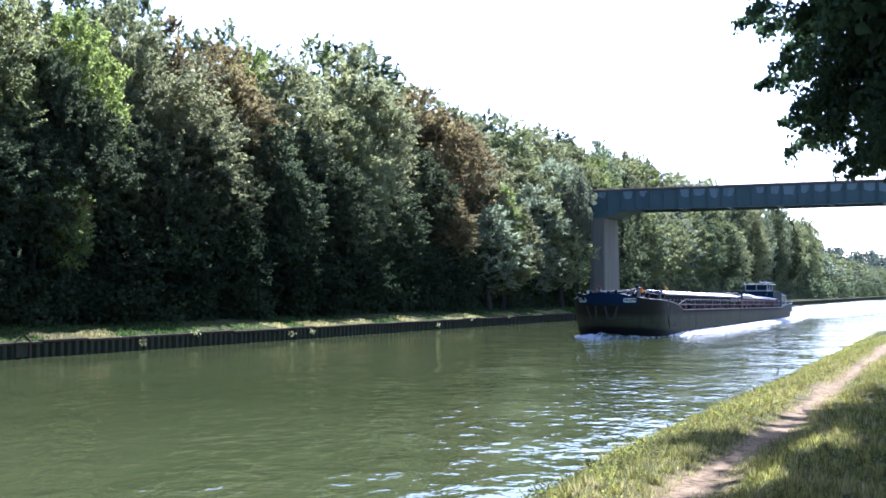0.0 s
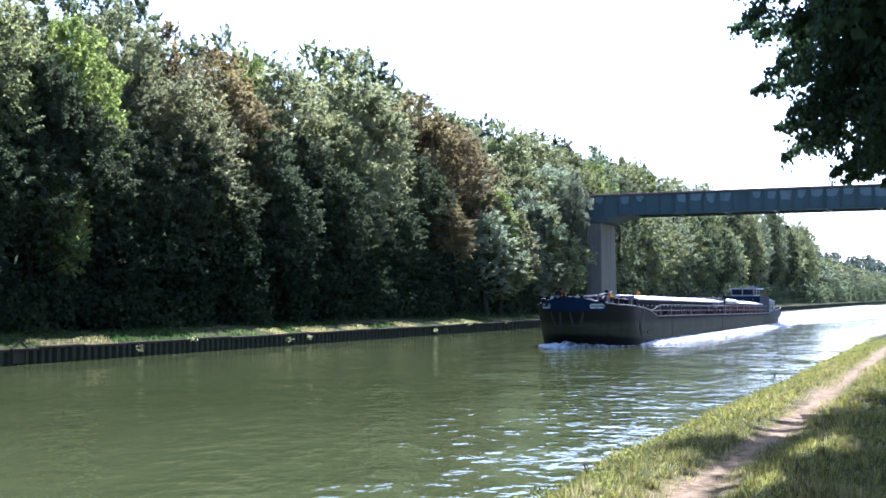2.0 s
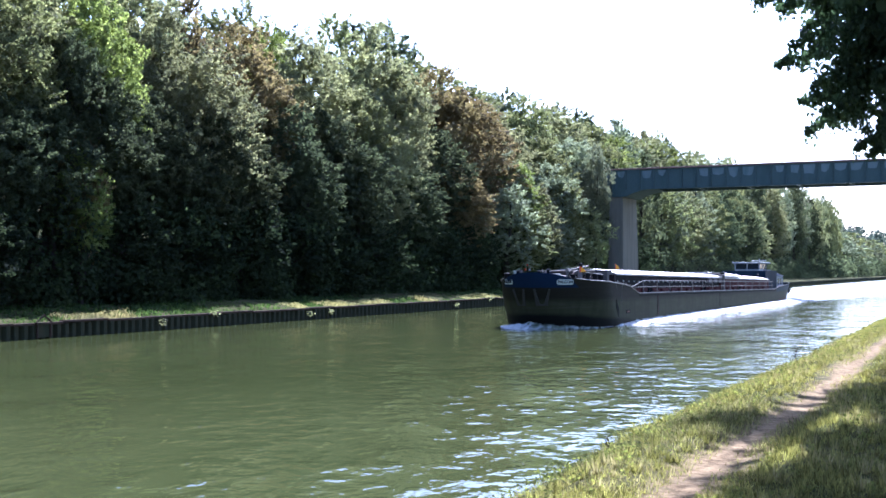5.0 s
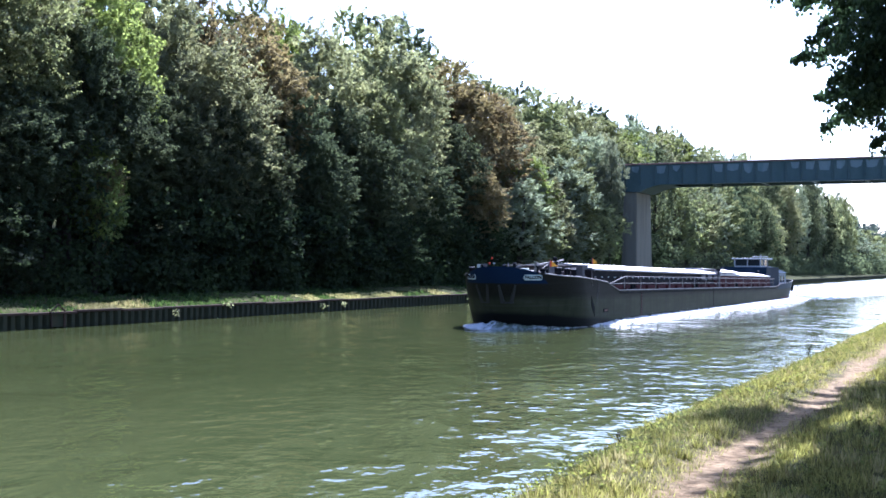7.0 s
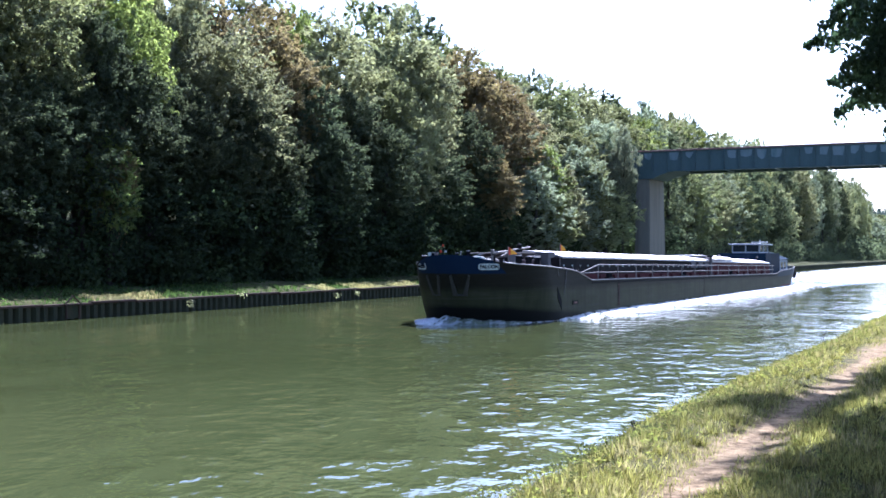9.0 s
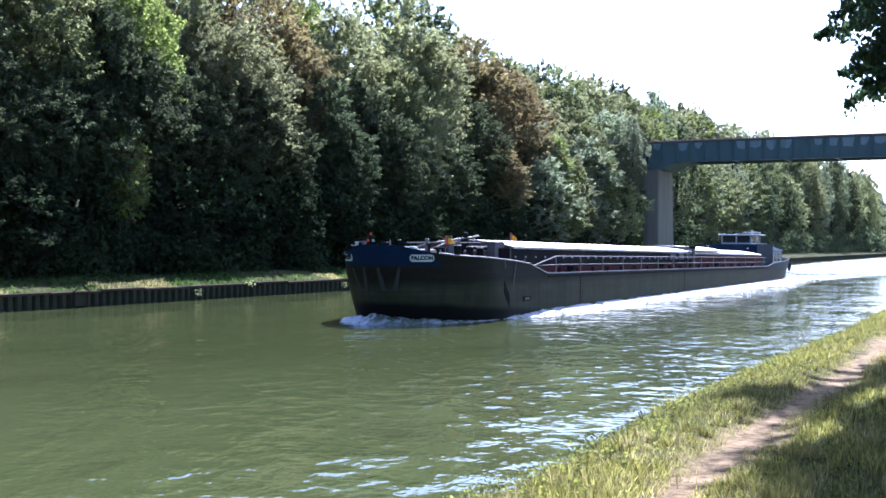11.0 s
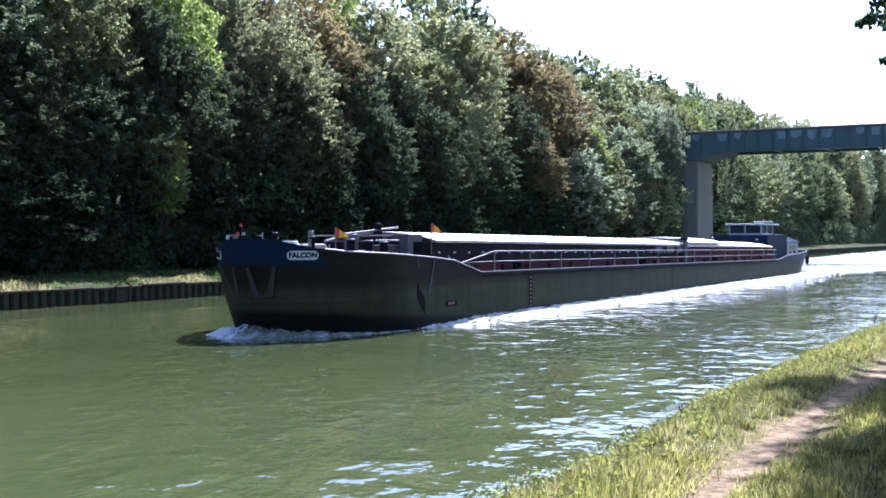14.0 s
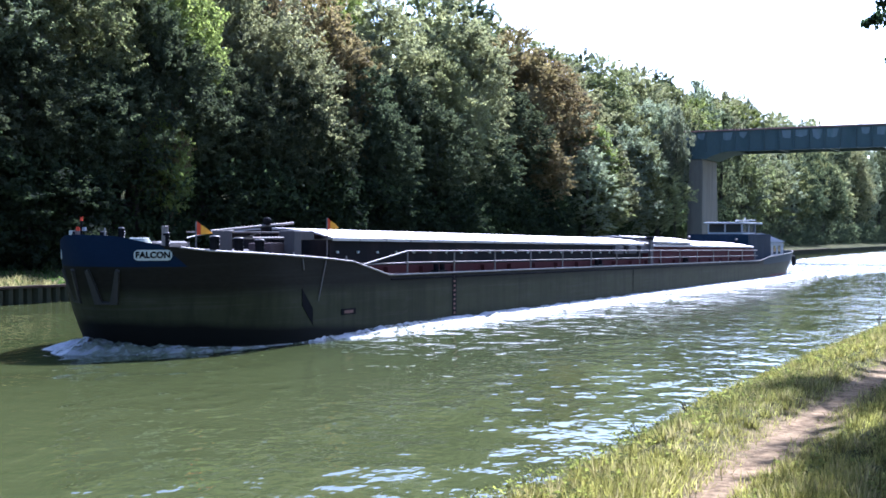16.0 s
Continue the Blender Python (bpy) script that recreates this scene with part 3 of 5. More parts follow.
# ---- the bridge ----
def build_bridge():
    b = new("girder_bridge")
    tagged(b, "teal-green steel plate girder bridge on a grey concrete pier", "bridge")
    rng = random.Random(3)
    y0, zt, zb, wide = 130.0, 14.55, 12.1, 5.8
    part("web", box(-44.5, y0, zb + 0.05, 40, y0 + 0.06, zt - 0.16), GIRDER, b)
    part("far_web", box(-44.5, y0 + wide, zb + 0.05, 40, y0 + wide + 0.06, zt - 0.2), GIRDER, b)
    part("top_flange", box(-44.5, y0 - 0.22, zt - 0.16, 40, y0 + 0.35, zt, 0.02), RUST_RAIL, b, "rusty top flange")
    part("bottom_flange", box(-36.5, y0 - 0.25, zb, 40, y0 + 0.35, zb + 0.08), GIRDER, b)
    part("deck", box(-44.5, y0 + 0.06, zb + 0.9, 40, y0 + wide, zb + 1.2), CONCRETE, b)
    for k in range(14):
        part("cross_beam", box(-36 + k * 5.4, y0 + 0.06, zb + 0.1, -35.7 + k * 5.4, y0 + wide, zb + 0.9), GIRDER, b)
    x, k = -43.0, 0
    while x < 39:
        part("stiffener", box(x, y0 - 0.2, zb + 0.08, x + 0.06, y0, zt - 0.16), GIRDER, b)
        if x < 2 and k not in (0, 3, 6, 7, 12):
            # pale repainted patch of uneven outline in the panel's upper half
            bm = bmesh.new()
            w, low = rng.uniform(0.75, 1.35), zt - rng.uniform(0.95, 1.35)
            x0 = x + rng.uniform(0.12, 1.5 - w)
            outline_ = [(x0, zt - 0.32), (x0 + rng.uniform(0, 0.15), low + rng.uniform(0, 0.25)), (x0 + w * 0.5, low - rng.uniform(-0.1, 0.12)), (x0 + w - rng.uniform(0, 0.3), low + rng.uniform(0, 0.3)), (x0 + w, zt - 0.32)]
            f = [bm.verts.new((px, y0 - 0.006, pz)) for px, pz in outline_]
            g = [bm.verts.new((px, y0 + 0.002, pz)) for px, pz in outline_]
            bm.faces.new(f)
            for i in range(5):
                bm.faces.new((f[i], g[i], g[(i + 1) % 5], f[(i + 1) % 5]))
            bmesh.ops.recalc_face_normals(bm, faces=bm.faces)
            part("paint_patch", bm, GIRDER_PATCH, b, "pale repainted patch")
        x, k = x + 1.6, k + 1
    # the haunch over the pier: its lower edge curves down to the bearing
    bm = bmesh.new()
    prof = [(-41.0, zb + 0.05), (-41.0, zb - 0.75), (-38.2, zb - 0.75)] + [(-38.2 + 3.4 * s, zb - 0.75 + 0.8 * (1 - (1 - s) ** 2.2)) for s in (0.15, 0.3, 0.5, 0.75, 1.0)]
    vs = [bm.verts.new((x, y0 - 0.1, z)) for x, z in prof] + [bm.verts.new((x, y0 + wide + 0.1, z)) for x, z in prof]
    n = len(prof)
    bm.faces.new(vs[:n])
    bm.faces.new(vs[n:][::-1])
    for i in range(n):
        bm.faces.new((vs[i], vs[i + n], vs[(i + 1) % n + n], vs[(i + 1) % n]))
    bmesh.ops.recalc_face_normals(bm, faces=bm.faces)
    part("haunch", bm, GIRDER, b)
    bm = bmesh.new()
    ring = [bm.verts.new(p) for p in ((-40.4, y0 - 0.1, 0.3), (-38.55, y0 - 0.1, 0.3), (-38.45, y0 + 6.1, 0.3), (-40.4, y0 + 6.1, 0.3))]
    ring2 = [bm.verts.new(p) for p in ((-40.2, y0 + 0.1, zb - 0.75), (-38.65, y0 + 0.1, zb - 0.75), (-38.6, y0 + 5.7, zb - 0.75), (-40.2, y0 + 5.7, zb - 0.75))]
    bm.faces.new(ring[::-1])
    bm.faces.new(ring2)
    for i in range(4):
        bm.faces.new((ring[i], ring[(i + 1) % 4], ring2[(i + 1) % 4], ring2[i]))
    bmesh.ops.bevel(bm, geom=bm.edges[:], offset=0.08, segments=2, affect="EDGES")
    part("pier", bm, CONCRETE, b, "grey concrete pier")
    part("far_pier", box(-3.4, y0 - 0.1, 0.2, -1.6, y0 + 6.1, zb), CONCRETE, b, "grey concrete pier")


build_bridge()


# ---- the far bank's sheet piling ----
def build_piling():
    wall = new("sheet_piling")
    tagged(wall, "dark weathered sheet piling along the far bank", "quay wall", kind="structure")
    wall.location = (-38.3, 0, 0)
    prof = [(-0.12, 0.0), (0.0, 0.06), (0.16, 0.14), (0.16, 0.36), (0.0, 0.44), (-0.12, 0.5)]
    verts = [(x, y, z) for x, y in prof for z in (-1.2, 0.66)]
    faces = [(2 * i, 2 * i + 2, 2 * i + 3, 2 * i + 1) for i in range(5)] + [(1, 3, 5, 7, 9, 11)]
    me = mesh_of("pile", verts, faces, PILE)
    for k in range(240):
        p = new("pile", me)
        p.parent, p.location = wall, (random.uniform(-0.05, 0.05), 24 + k * 0.5, random.uniform(-0.07, 0.05))
    vs, fs = [], []
    for k in range(900):
        base = len(vs)
        vs += [(x, y + 144 + k * 0.5, z) for x, y, z in verts]
        fs += [tuple(i + base for i in f) for f in faces]
    for k in range(60):
        beam = box(-0.13, 0.02, -0.06, 0.20, 2.98, 0.05, 0.015)
        c = part("capping_beam", beam, CAPPING, wall, "rusty capping beam")
        c.location = (random.uniform(-0.03, 0.02), 20 + k * 3.0, 0.69 + random.uniform(-0.03, 0.03))
    rest = new("distant_piles", mesh_of("distant_piles", vs, fs, PILE))
    rest.parent = wall
    tagged(rest, kind="stuff")


# ---- the near bank ----
def strip_grass(name, label, count, seed, xs, ys, tall, mat, width=0.012, bias=1.0):
    rng = np.random.default_rng(seed)
    u = rng.random(count) ** bias
    y = ys[0] + (ys[1] - ys[0]) * u
    x = rng.uniform(*xs, count)
    prof = np.array(bank_profile())
    z = np.interp(x, prof[:, 0], prof[:, 1]) + (near_lumps(x, y) if xs[0] > -8 else 0.0)
    x = x + (edge_shift(y) * np.clip((-3.2 - x) / 1.2, 0, 1) if xs[0] > -8 else 0.0)
    clump = 0.5 + 0.5 * np.sin(x * 3.1 + np.sin(y * 1.3) * 2) * np.sin(y * 2.3 + np.cos(x * 2.1) * 2)
    keep = np.ones(count, bool)
    if xs[1] > -3:
        off = np.abs(x - PATH_X - PATH_SLOPE * y + 0.06 * np.sin(y * 0.7))
        keep = (off > rng.uniform(0.06, 0.37, count)) & (clump > rng.uniform(-0.25, 0.5, count))
    x, y, z, clump = x[keep], y[keep], z[keep], clump[keep]
    n = len(x)
    far = 1 + np.clip((y - 12) / 30, 0, 2.5)
    patch = np.clip(np.sin(x * 1.1 + 2 * np.sin(y * 0.37)) * np.sin(y * 0.8 + x) + 0.35, 0, 1)
    h = tall * (0.22 + 0.75 * clump + 0.6 * patch) * rng.uniform(0.4, 1.5, n)
    lean = rng.normal(0, 0.6, (n, 2)) * h[:, None]
    a = rng.uniform(0, math.pi, n)
    w = width * far * rng.uniform(0.7, 1.5, n)
    v = np.empty((n, 3, 3))
    v[:, 0] = np.c_[x - np.cos(a) * w, y - np.sin(a) * w, z - 0.03]
    v[:, 1] = np.c_[x + np.cos(a) * w, y + np.sin(a) * w, z - 0.03]
    v[:, 2] = np.c_[x + lean[:, 0], y + lean[:, 1], z + h]
    me = bpy.data.meshes.new(name)
    me.vertices.add(n * 3)
    me.vertices.foreach_set("co", v.ravel())
    me.loops.add(n * 3)
    me.loops.foreach_set("vertex_index", np.arange(n * 3))
    me.polygons.add(n)
    me.polygons.foreach_set("loop_start", np.arange(n) * 3)
    me.update(calc_edges=True)
    me.materials.append(mat)
    tagged(new(name, me), label, "grass", kind="stuff")


def build_near_trees():
    # low boughs over the path, relative to the foot of the crown: base, tip, thickness
    low = [((-2.6, 0.4, 3.2), (-5.05, 0.5, 3.75), 0.42), ((-2.4, 0.3, 3.0), (-4.65, 0.6, 2.55), 0.55), ((-2.2, 0.4, 2.2), (-4.25, 0.5, 1.85), 0.50),
           ((-1.8, 0.3, 1.9), (-4.15, 0.5, 1.38), 0.46), ((-1.4, 0.4, 1.7), (-3.35, 0.6, 1.00), 0.46), ((-0.8, 0.4, 1.6), (-3.1, 0.2, 0.85), 0.45), ((-0.4, 0.4, 1.6), (-2.5, 0.8, 0.82), 0.45),
           ((-2.4, 0.3, 4.4), (-4.2, 0.6, 3.1), 0.55), ((-2.6, 0.4, 4.8), (-4.95, 0.4, 4.4), 0.6), ((-2.6, 0.0, 5.8), (-5.1, 0.2, 5.4), 0.7), ((-2.5, 0.2, 6.6), (-5.0, 0.4, 6.4), 0.8),
           ((-1.0, 0.3, 2.6), (-3.5, 0.4, 2.7), 0.85), ((-1.0, 0.4, 3.7), (-3.8, 0.5, 3.6), 0.95), ((-0.6, 0.3, 1.9), (-2.9, 0.4, 1.5), 0.75), ((-1.5, 0.2, 4.6), (-4.1, 0.4, 4.2), 1.0),
           ((-1.6, 0.2, 3.2), (-3.7, 0.3, 2.3), 0.7), ((-1.2, 0.3, 2.6), (-3.2, 0.1, 1.75), 0.7), ((-0.4, 0.3, 2.4), (-2.2, 0.2, 1.3), 0.7)]
    flecks = [(-1.82, 10.7, 0.30, 0.85), (-1.45, 13.1, 0.48, 0.75), (-1.0, 17.2, 0.35, 0.5), (-1.75, 21.8, 0.4, 0.8)]  # sun flecks beside the path: x, y, half sizes
    # the last three, beside and behind the view, are added to block sky light
    spots = [(1.08, 21.0, 43, 5.4, 2.7, 14.8, 110, 900, 0.050, 5600, low), (1.2, 28.6, 52, 5.2, 3.8, 13.0, 60, 120, 0.09, 2600, ()), (4.2, 11.6, 61, 5.4, 2.6, 13.0, 60, 120, 0.09, 3000, ()),
             (1.6, 5.2, 66, 7.4, 4.7, 14.0, 70, 90, 0.11, 5200, ()), (4.4, -7.5, 71, 5.0, 3.4, 12.0, 50, 60, 0.11, 1200, ())]
    for x, y, seed, radius, foot, tall, boughs, leaves, size, inner, extra in spots:
        t = new("linden_tree")
        t.location = (x, y, 1.4)
        tagged(t, "large dark linden by the path; those out of view added for shade", "tree", "lindens along the path")
        tr = new("trunk", trunk_mesh("trunk", seed - 2, 9.0, 0.30, 4.2, 14))
        tr.parent = t
        cr = new("crown", linden_crown("crown", seed, radius, tall, boughs, leaves, size, inner, extra, [(gx - x, gy - y, wx, wy) for gx, gy, wx, wy in flecks] if extra else (), foot + 0.1))
        cr.parent, cr.location = t, (0, 0, foot)


strip_grass("bank_grass", "sunlit tufted grass on the near bank", 265000, 1, (-5.2, 1.2), (6.5, 55), 0.044, BLADE, width=0.0055, bias=1.8)
strip_grass("far_bank_grass", "rough far bank grass, blades darkened for the trees' shade", 30000, 2, (-43.5, -38.4), (24, 150), 0.10, BLADE_SHADE, width=0.03)
# y ranges of the sun patches, brightened there by paler straw grass
SUN_PATCHES = ((33.0, 36.0), (41.8, 46.7), (61.0, 62.6), (64.8, 73.6), (78.5, 80.8), (86.5, 94.0), (98.7, 103.3), (110.0, 117.4))
for k, (y0, y1) in enumerate(SUN_PATCHES):
    strip_grass("straw_bank", "pale straw grass standing for sun patches above the sheet piling", int((y1 - y0) * 330), 40 + k, (-39.9, -38.35), (y0, y1), 0.14, BLADE_STRAW, width=0.018)
strip_grass("edge_grass", "taller rank grass along the water's edge", 22000, 4, (-5.25, -4.5), (8, 70), 0.13, BLADE, width=0.009, bias=1.6)
strip_grass("verge_tufts", "scattered coarse tufts on the trodden verge", 15000, 6, (-4.6, 1.0), (7, 40), 0.055, BLADE, width=0.009, bias=1.5)
strip_grass("straw_tufts", "pale dry straw among the grass of the near bank", 36000, 8, (-5.0, -2.0), (6.8, 36), 0.05, BLADE_STRAW, width=0.008, bias=1.7)
build_near_trees()


def build_tufts(name, label, seed, n, blades, tall, mat, xs=(-5.05, 0.6), deep=30):
    """Bunches of grass, each a sheaf of blades that lean outwards: uncountable, in one object."""
    rng = np.random.default_rng(seed)
    y = 7 + deep * rng.random(n) ** 1.6
    x = rng.uniform(*xs, n)
    clear = np.abs(x - PATH_X - PATH_SLOPE * y) > 0.32
    x, y = x[clear], y[clear]
    prof = np.array(bank_profile())
    z = np.interp(x, prof[:, 0], prof[:, 1]) + near_lumps(x, y)
    x = x + edge_shift(y) * np.clip((-3.2 - x) / 1.2, 0, 1)
    own = np.repeat(np.arange(len(x)), blades)
    m = len(own)
    a = rng.uniform(0, 2 * math.pi, m)
    h = tall * rng.uniform(0.6, 1.3, len(x))[own] * rng.uniform(0.5, 1.2, m)
    foot = rng.uniform(0, 0.035, m)
    lean = h * rng.uniform(0.15, 0.9, m)
    w = 0.0055 * (1 + np.clip((y[own] - 12) / 30, 0, 2)) * rng.uniform(0.7, 1.4, m)
    v = np.empty((m, 3, 3))
    px, py = x[own] + np.cos(a) * foot, y[own] + np.sin(a) * foot
    v[:, 0] = np.c_[px - np.sin(a) * w, py + np.cos(a) * w, z[own] - 0.02]
    v[:, 1] = np.c_[px + np.sin(a) * w, py - np.cos(a) * w, z[own] - 0.02]
    v[:, 2] = np.c_[px + np.cos(a) * lean, py + np.sin(a) * lean, z[own] + h]
    me = bpy.data.meshes.new(name)
    me.vertices.add(m * 3)
    me.vertices.foreach_set("co", v.ravel())
    me.loops.add(m * 3)
    me.loops.foreach_set("vertex_index", np.arange(m * 3))
    me.polygons.add(m)
    me.polygons.foreach_set("loop_start", np.arange(m) * 3)
    me.update(calc_edges=True)
    me.materials.append(mat)
    tagged(new(name, me), label, "grass", kind="stuff")


build_tufts("grass_tufts", "bunches of green grass on the near bank", 51, 2600, 26, 0.11, BLADE)
build_tufts("edge_tufts", "tall fresh green grass bunches leaning over the water's edge", 53, 620, 22, 0.17, BLADE, (-5.2, -4.8), 45)
build_tufts("dry_tufts", "bleached bunches of dry grass on the near bank", 52, 900, 22, 0.12, BLADE_STRAW)


def build_weeds():
    """Low broad-leaved weeds scattered in the turf beside the path: uncountable leaves in one object."""
    rng = np.random.default_rng(31)
    n = 1000
    y = 7 + 26 * rng.random(n) ** 1.5
    side = rng.random(n) < 0.4
    x = np.where(side, rng.uniform(-1.95, 0.3, n), rng.uniform(-4.0, -2.75, n)) + PATH_SLOPE * (y - 8)
    prof = np.array(bank_profile())
    z = np.interp(x, prof[:, 0], prof[:, 1]) + near_lumps(x, y)
    own = np.repeat(np.arange(n), 14)
    m = len(own)
    a = rng.uniform(0, 2 * math.pi, m)
    reach = rng.uniform(0.02, 0.11, m)
    lift = rng.uniform(0.015, 0.085, m)
    centre = np.c_[x[own] + np.cos(a) * reach, y[own] + np.sin(a) * reach, z[own] + lift]
    up = unit(np.c_[np.cos(a), np.sin(a), rng.uniform(-0.3, 0.9, m)])
    right = unit(np.cross(up, np.array([0, 0, 1.0]) + rng.normal(size=(m, 3)) * 0.35))
    s = rng.uniform(0.010, 0.024, m)[:, None]
    ob = new("weeds", leaf_mesh("weeds", centre, right * s, up * s, LEAF_WEED, 4))
    tagged(ob, "low broad-leaved green weeds in the turf beside the path", "weeds", kind="stuff")


build_weeds()


def build_bank_plant(x, y, z, seed):
    """A small tuft of leaves rooted at the piling's top, hanging over the water."""
    rng = np.random.default_rng(seed)
    n = 26
    e = unit(rng.normal(size=(n, 3)))
    centre = e * rng.uniform(0.05, 0.32, n)[:, None] * np.array([0.8, 1.3, 0.7])
    nrm = unit(e + rng.normal(size=(n, 3)) * 0.6 + np.array([0, 0, 0.5]))
    up = unit(np.cross(nrm, rng.normal(size=(n, 3))) - np.array([0, 0, 0.4]))
    s = rng.uniform(0.05, 0.10, n)[:, None]
    p = new("bank_plant")
    p.location = (x, y, z)
    tagged(p, "small pale leafy plant hanging over the sheet piling", "plant", "plants on the piling")
    leaves = new("leaves", leaf_mesh("leaves", centre, np.cross(nrm, up) * s, up * s, LEAF_PALE, 4))
    leaves.parent = p
    part("stem", tube((-0.35, 0, 0.02), (0.05, 0, 0.0), 0.015, 0.008, 5), BARK, p)


for k, (y, z) in enumerate(((47.8, 0.42), (52.2, 0.72), (61.9, 0.40), (64.4, 0.45), (83.3, 0.35), (90.1, 0.72), (98.5, 0.75))):
    build_bank_plant(-38.0, y, z, 70 + k)


def build_outfall(x, y, z):
    """A small gabled timber frame over a drain's mouth in the piling."""
    o = new("drain_outfall")
    o.location = (x, y, z)
    tagged(o, "small brown gabled frame over a drain in the sheet piling", "drain")
    for dy in (-0.42, 0.36):
        part("post", box(0.0, dy, -0.62, 0.09, dy + 0.07, 0.0, 0.01), CAPPING, o)
    part("lintel", box(-0.02, -0.5, -0.02, 0.12, 0.5, 0.06, 0.01), CAPPING, o)
    for sgn in (-1, 1):
        part("gable_board", tube((0.05, sgn * 0.48, 0.05), (0.05, 0.0, 0.40), 0.04, sides=6), CAPPING, o)
    part("mouth", box(-0.06, -0.35, -0.60, 0.02, 0.36, -0.02), PILE, o)


build_outfall(-38.08, 39.7, 0.66)


def build_stalk(x, y, z, h, lean):
    st = new("dry_stalk")
    st.location = (x, y, z)
    tagged(st, "dark dry weed stalk at the water's edge", "plant", "stalks at the water's edge")
    part("stem", path_tube_simple([(0, 0, -0.1), (lean * 0.4, 0, h * 0.6), (lean, 0, h)], 0.011), BARK, st)
    for k in range(5):
        a = k * 2.1
        p = Vector((lean * 0.3 * k / 4, 0, h * (0.35 + 0.14 * k)))
        part("leaf", tube(p, p + Vector((0.09 * math.cos(a), 0.09 * math.sin(a), 0.05)), 0.014, 0.002, 5), BARK, st)


def path_tube_simple(points, r):
    bm = bmesh.new()
    for p, q in zip(points, points[1:]):
        tube(p, q, r, r * 0.8, 5, bm)
    return bm


for spot in ((-4.74, 31.0, 0.5, 0.5, 0.10), (-4.52, 14.6, 0.55, 0.24, -0.06), (-4.68, 19.3, 0.5, 0.24, 0.05)):
    build_stalk(*spot)


# ---- the barge ----
def hull_mat():
    """Tarred hull: black topsides, weathered grey below the strake, blue bow band, red underwater paint."""
    m, nt, bs = node_mat("hull_paint")
    vec, raw = coords(nt, (0.6, 0.6, 2.0))
    sep = nt.nodes.new("ShaderNodeSeparateXYZ")
    nt.links.new(raw, sep.inputs[0])
    y, z = sep.outputs[1], sep.outputs[2]
    big, fine = grain(nt, vec, 0.9, 5), grain(nt, vec, 9, 4)
    down, _ = coords(nt, (2.2, 2.2, 0.12))
    length, _ = coords(nt, (0.12, 0.12, 5.0))
    runs = ramp(nt, grain(nt, down, 1.3, 5, 0.65), ((0.45, (0, 0, 0)), (0.75, (0.55, 0.55, 0.55))))
    scrapes = ramp(nt, grain(nt, length, 1.6, 6, 0.7), ((0.52, (0, 0, 0)), (0.72, (0.65, 0.65, 0.65))))
    top = mixed(nt, 0.5, (0.0092, 0.0082, 0.0056), (0.0185, 0.0165, 0.0112))
    nt.links.new(fine, top.node.inputs[0])
    top = mixed(nt, scrapes, top, (0.022, 0.021, 0.016))
    low = mixed(nt, 0.5, (0.0225, 0.0240, 0.0115), (0.045, 0.0465, 0.0235))
    nt.links.new(big, low.node.inputs[0])
    scuff = ramp(nt, grain(nt, vec, 2.6, 6, 0.7), ((0.55, (0, 0, 0)), (0.75, (0.6, 0.6, 0.6))))
    low = mixed(nt, scuff, low, (0.050, 0.044, 0.034))
    low = mixed(nt, scrapes, low, (0.052, 0.048, 0.036))
    low = mixed(nt, runs, low, (0.012, 0.011, 0.008))
    bow_dark = maths(nt, "ADD", maths(nt, "MULTIPLY_ADD", y, -0.075, 0.66), maths(nt, "MULTIPLY", big, 0.30))  # darker low at the bow, falling off aft
    low = mixed(nt, maths(nt, "MULTIPLY_ADD", maths(nt, "SUBTRACT", bow_dark, z), 5.0, 0.5), low, (0.0080, 0.0080, 0.0065))
    line = maths(nt, "ADD", maths(nt, "MULTIPLY_ADD", y, -0.006, 1.34), maths(nt, "MULTIPLY", big, 0.16))
    col = mixed(nt, maths(nt, "MULTIPLY_ADD", maths(nt, "SUBTRACT", z, line), 3.0, 0.5), low, top)
    blue = mixed(nt, 0.5, (0.0055, 0.0120, 0.0255), (0.0080, 0.0165, 0.0350))
    nt.links.new(fine, blue.node.inputs[0])
    end = maths(nt, "LESS_THAN", maths(nt, "ADD", y, maths(nt, "MULTIPLY", z, 1.03)), 3.75)
    band = maths(nt, "MULTIPLY", end, maths(nt, "GREATER_THAN", z, 2.10))
    col = mixed(nt, band, col, blue)
    bulwark = maths(nt, "MULTIPLY", maths(nt, "GREATER_THAN", y, 55.4), maths(nt, "GREATER_THAN", z, maths(nt, "MULTIPLY_ADD", y, 0.012, 0.36)))
    col = mixed(nt, bulwark, col, (0.020, 0.030, 0.036))
    boot = maths(nt, "MULTIPLY_ADD", maths(nt, "GREATER_THAN", y, 57.0), 0.46, -0.10)
    col = mixed(nt, maths(nt, "LESS_THAN", z, boot), col, (0.060, 0.018, 0.014))
    nt.links.new(col, bs.inputs["Base Color"])
    bs.inputs["Roughness"].default_value = 0.55
    bs.inputs["Specular IOR Level"].default_value = 0.03
    bumped(nt, bs, big, 0.3, 0.05)
    return m


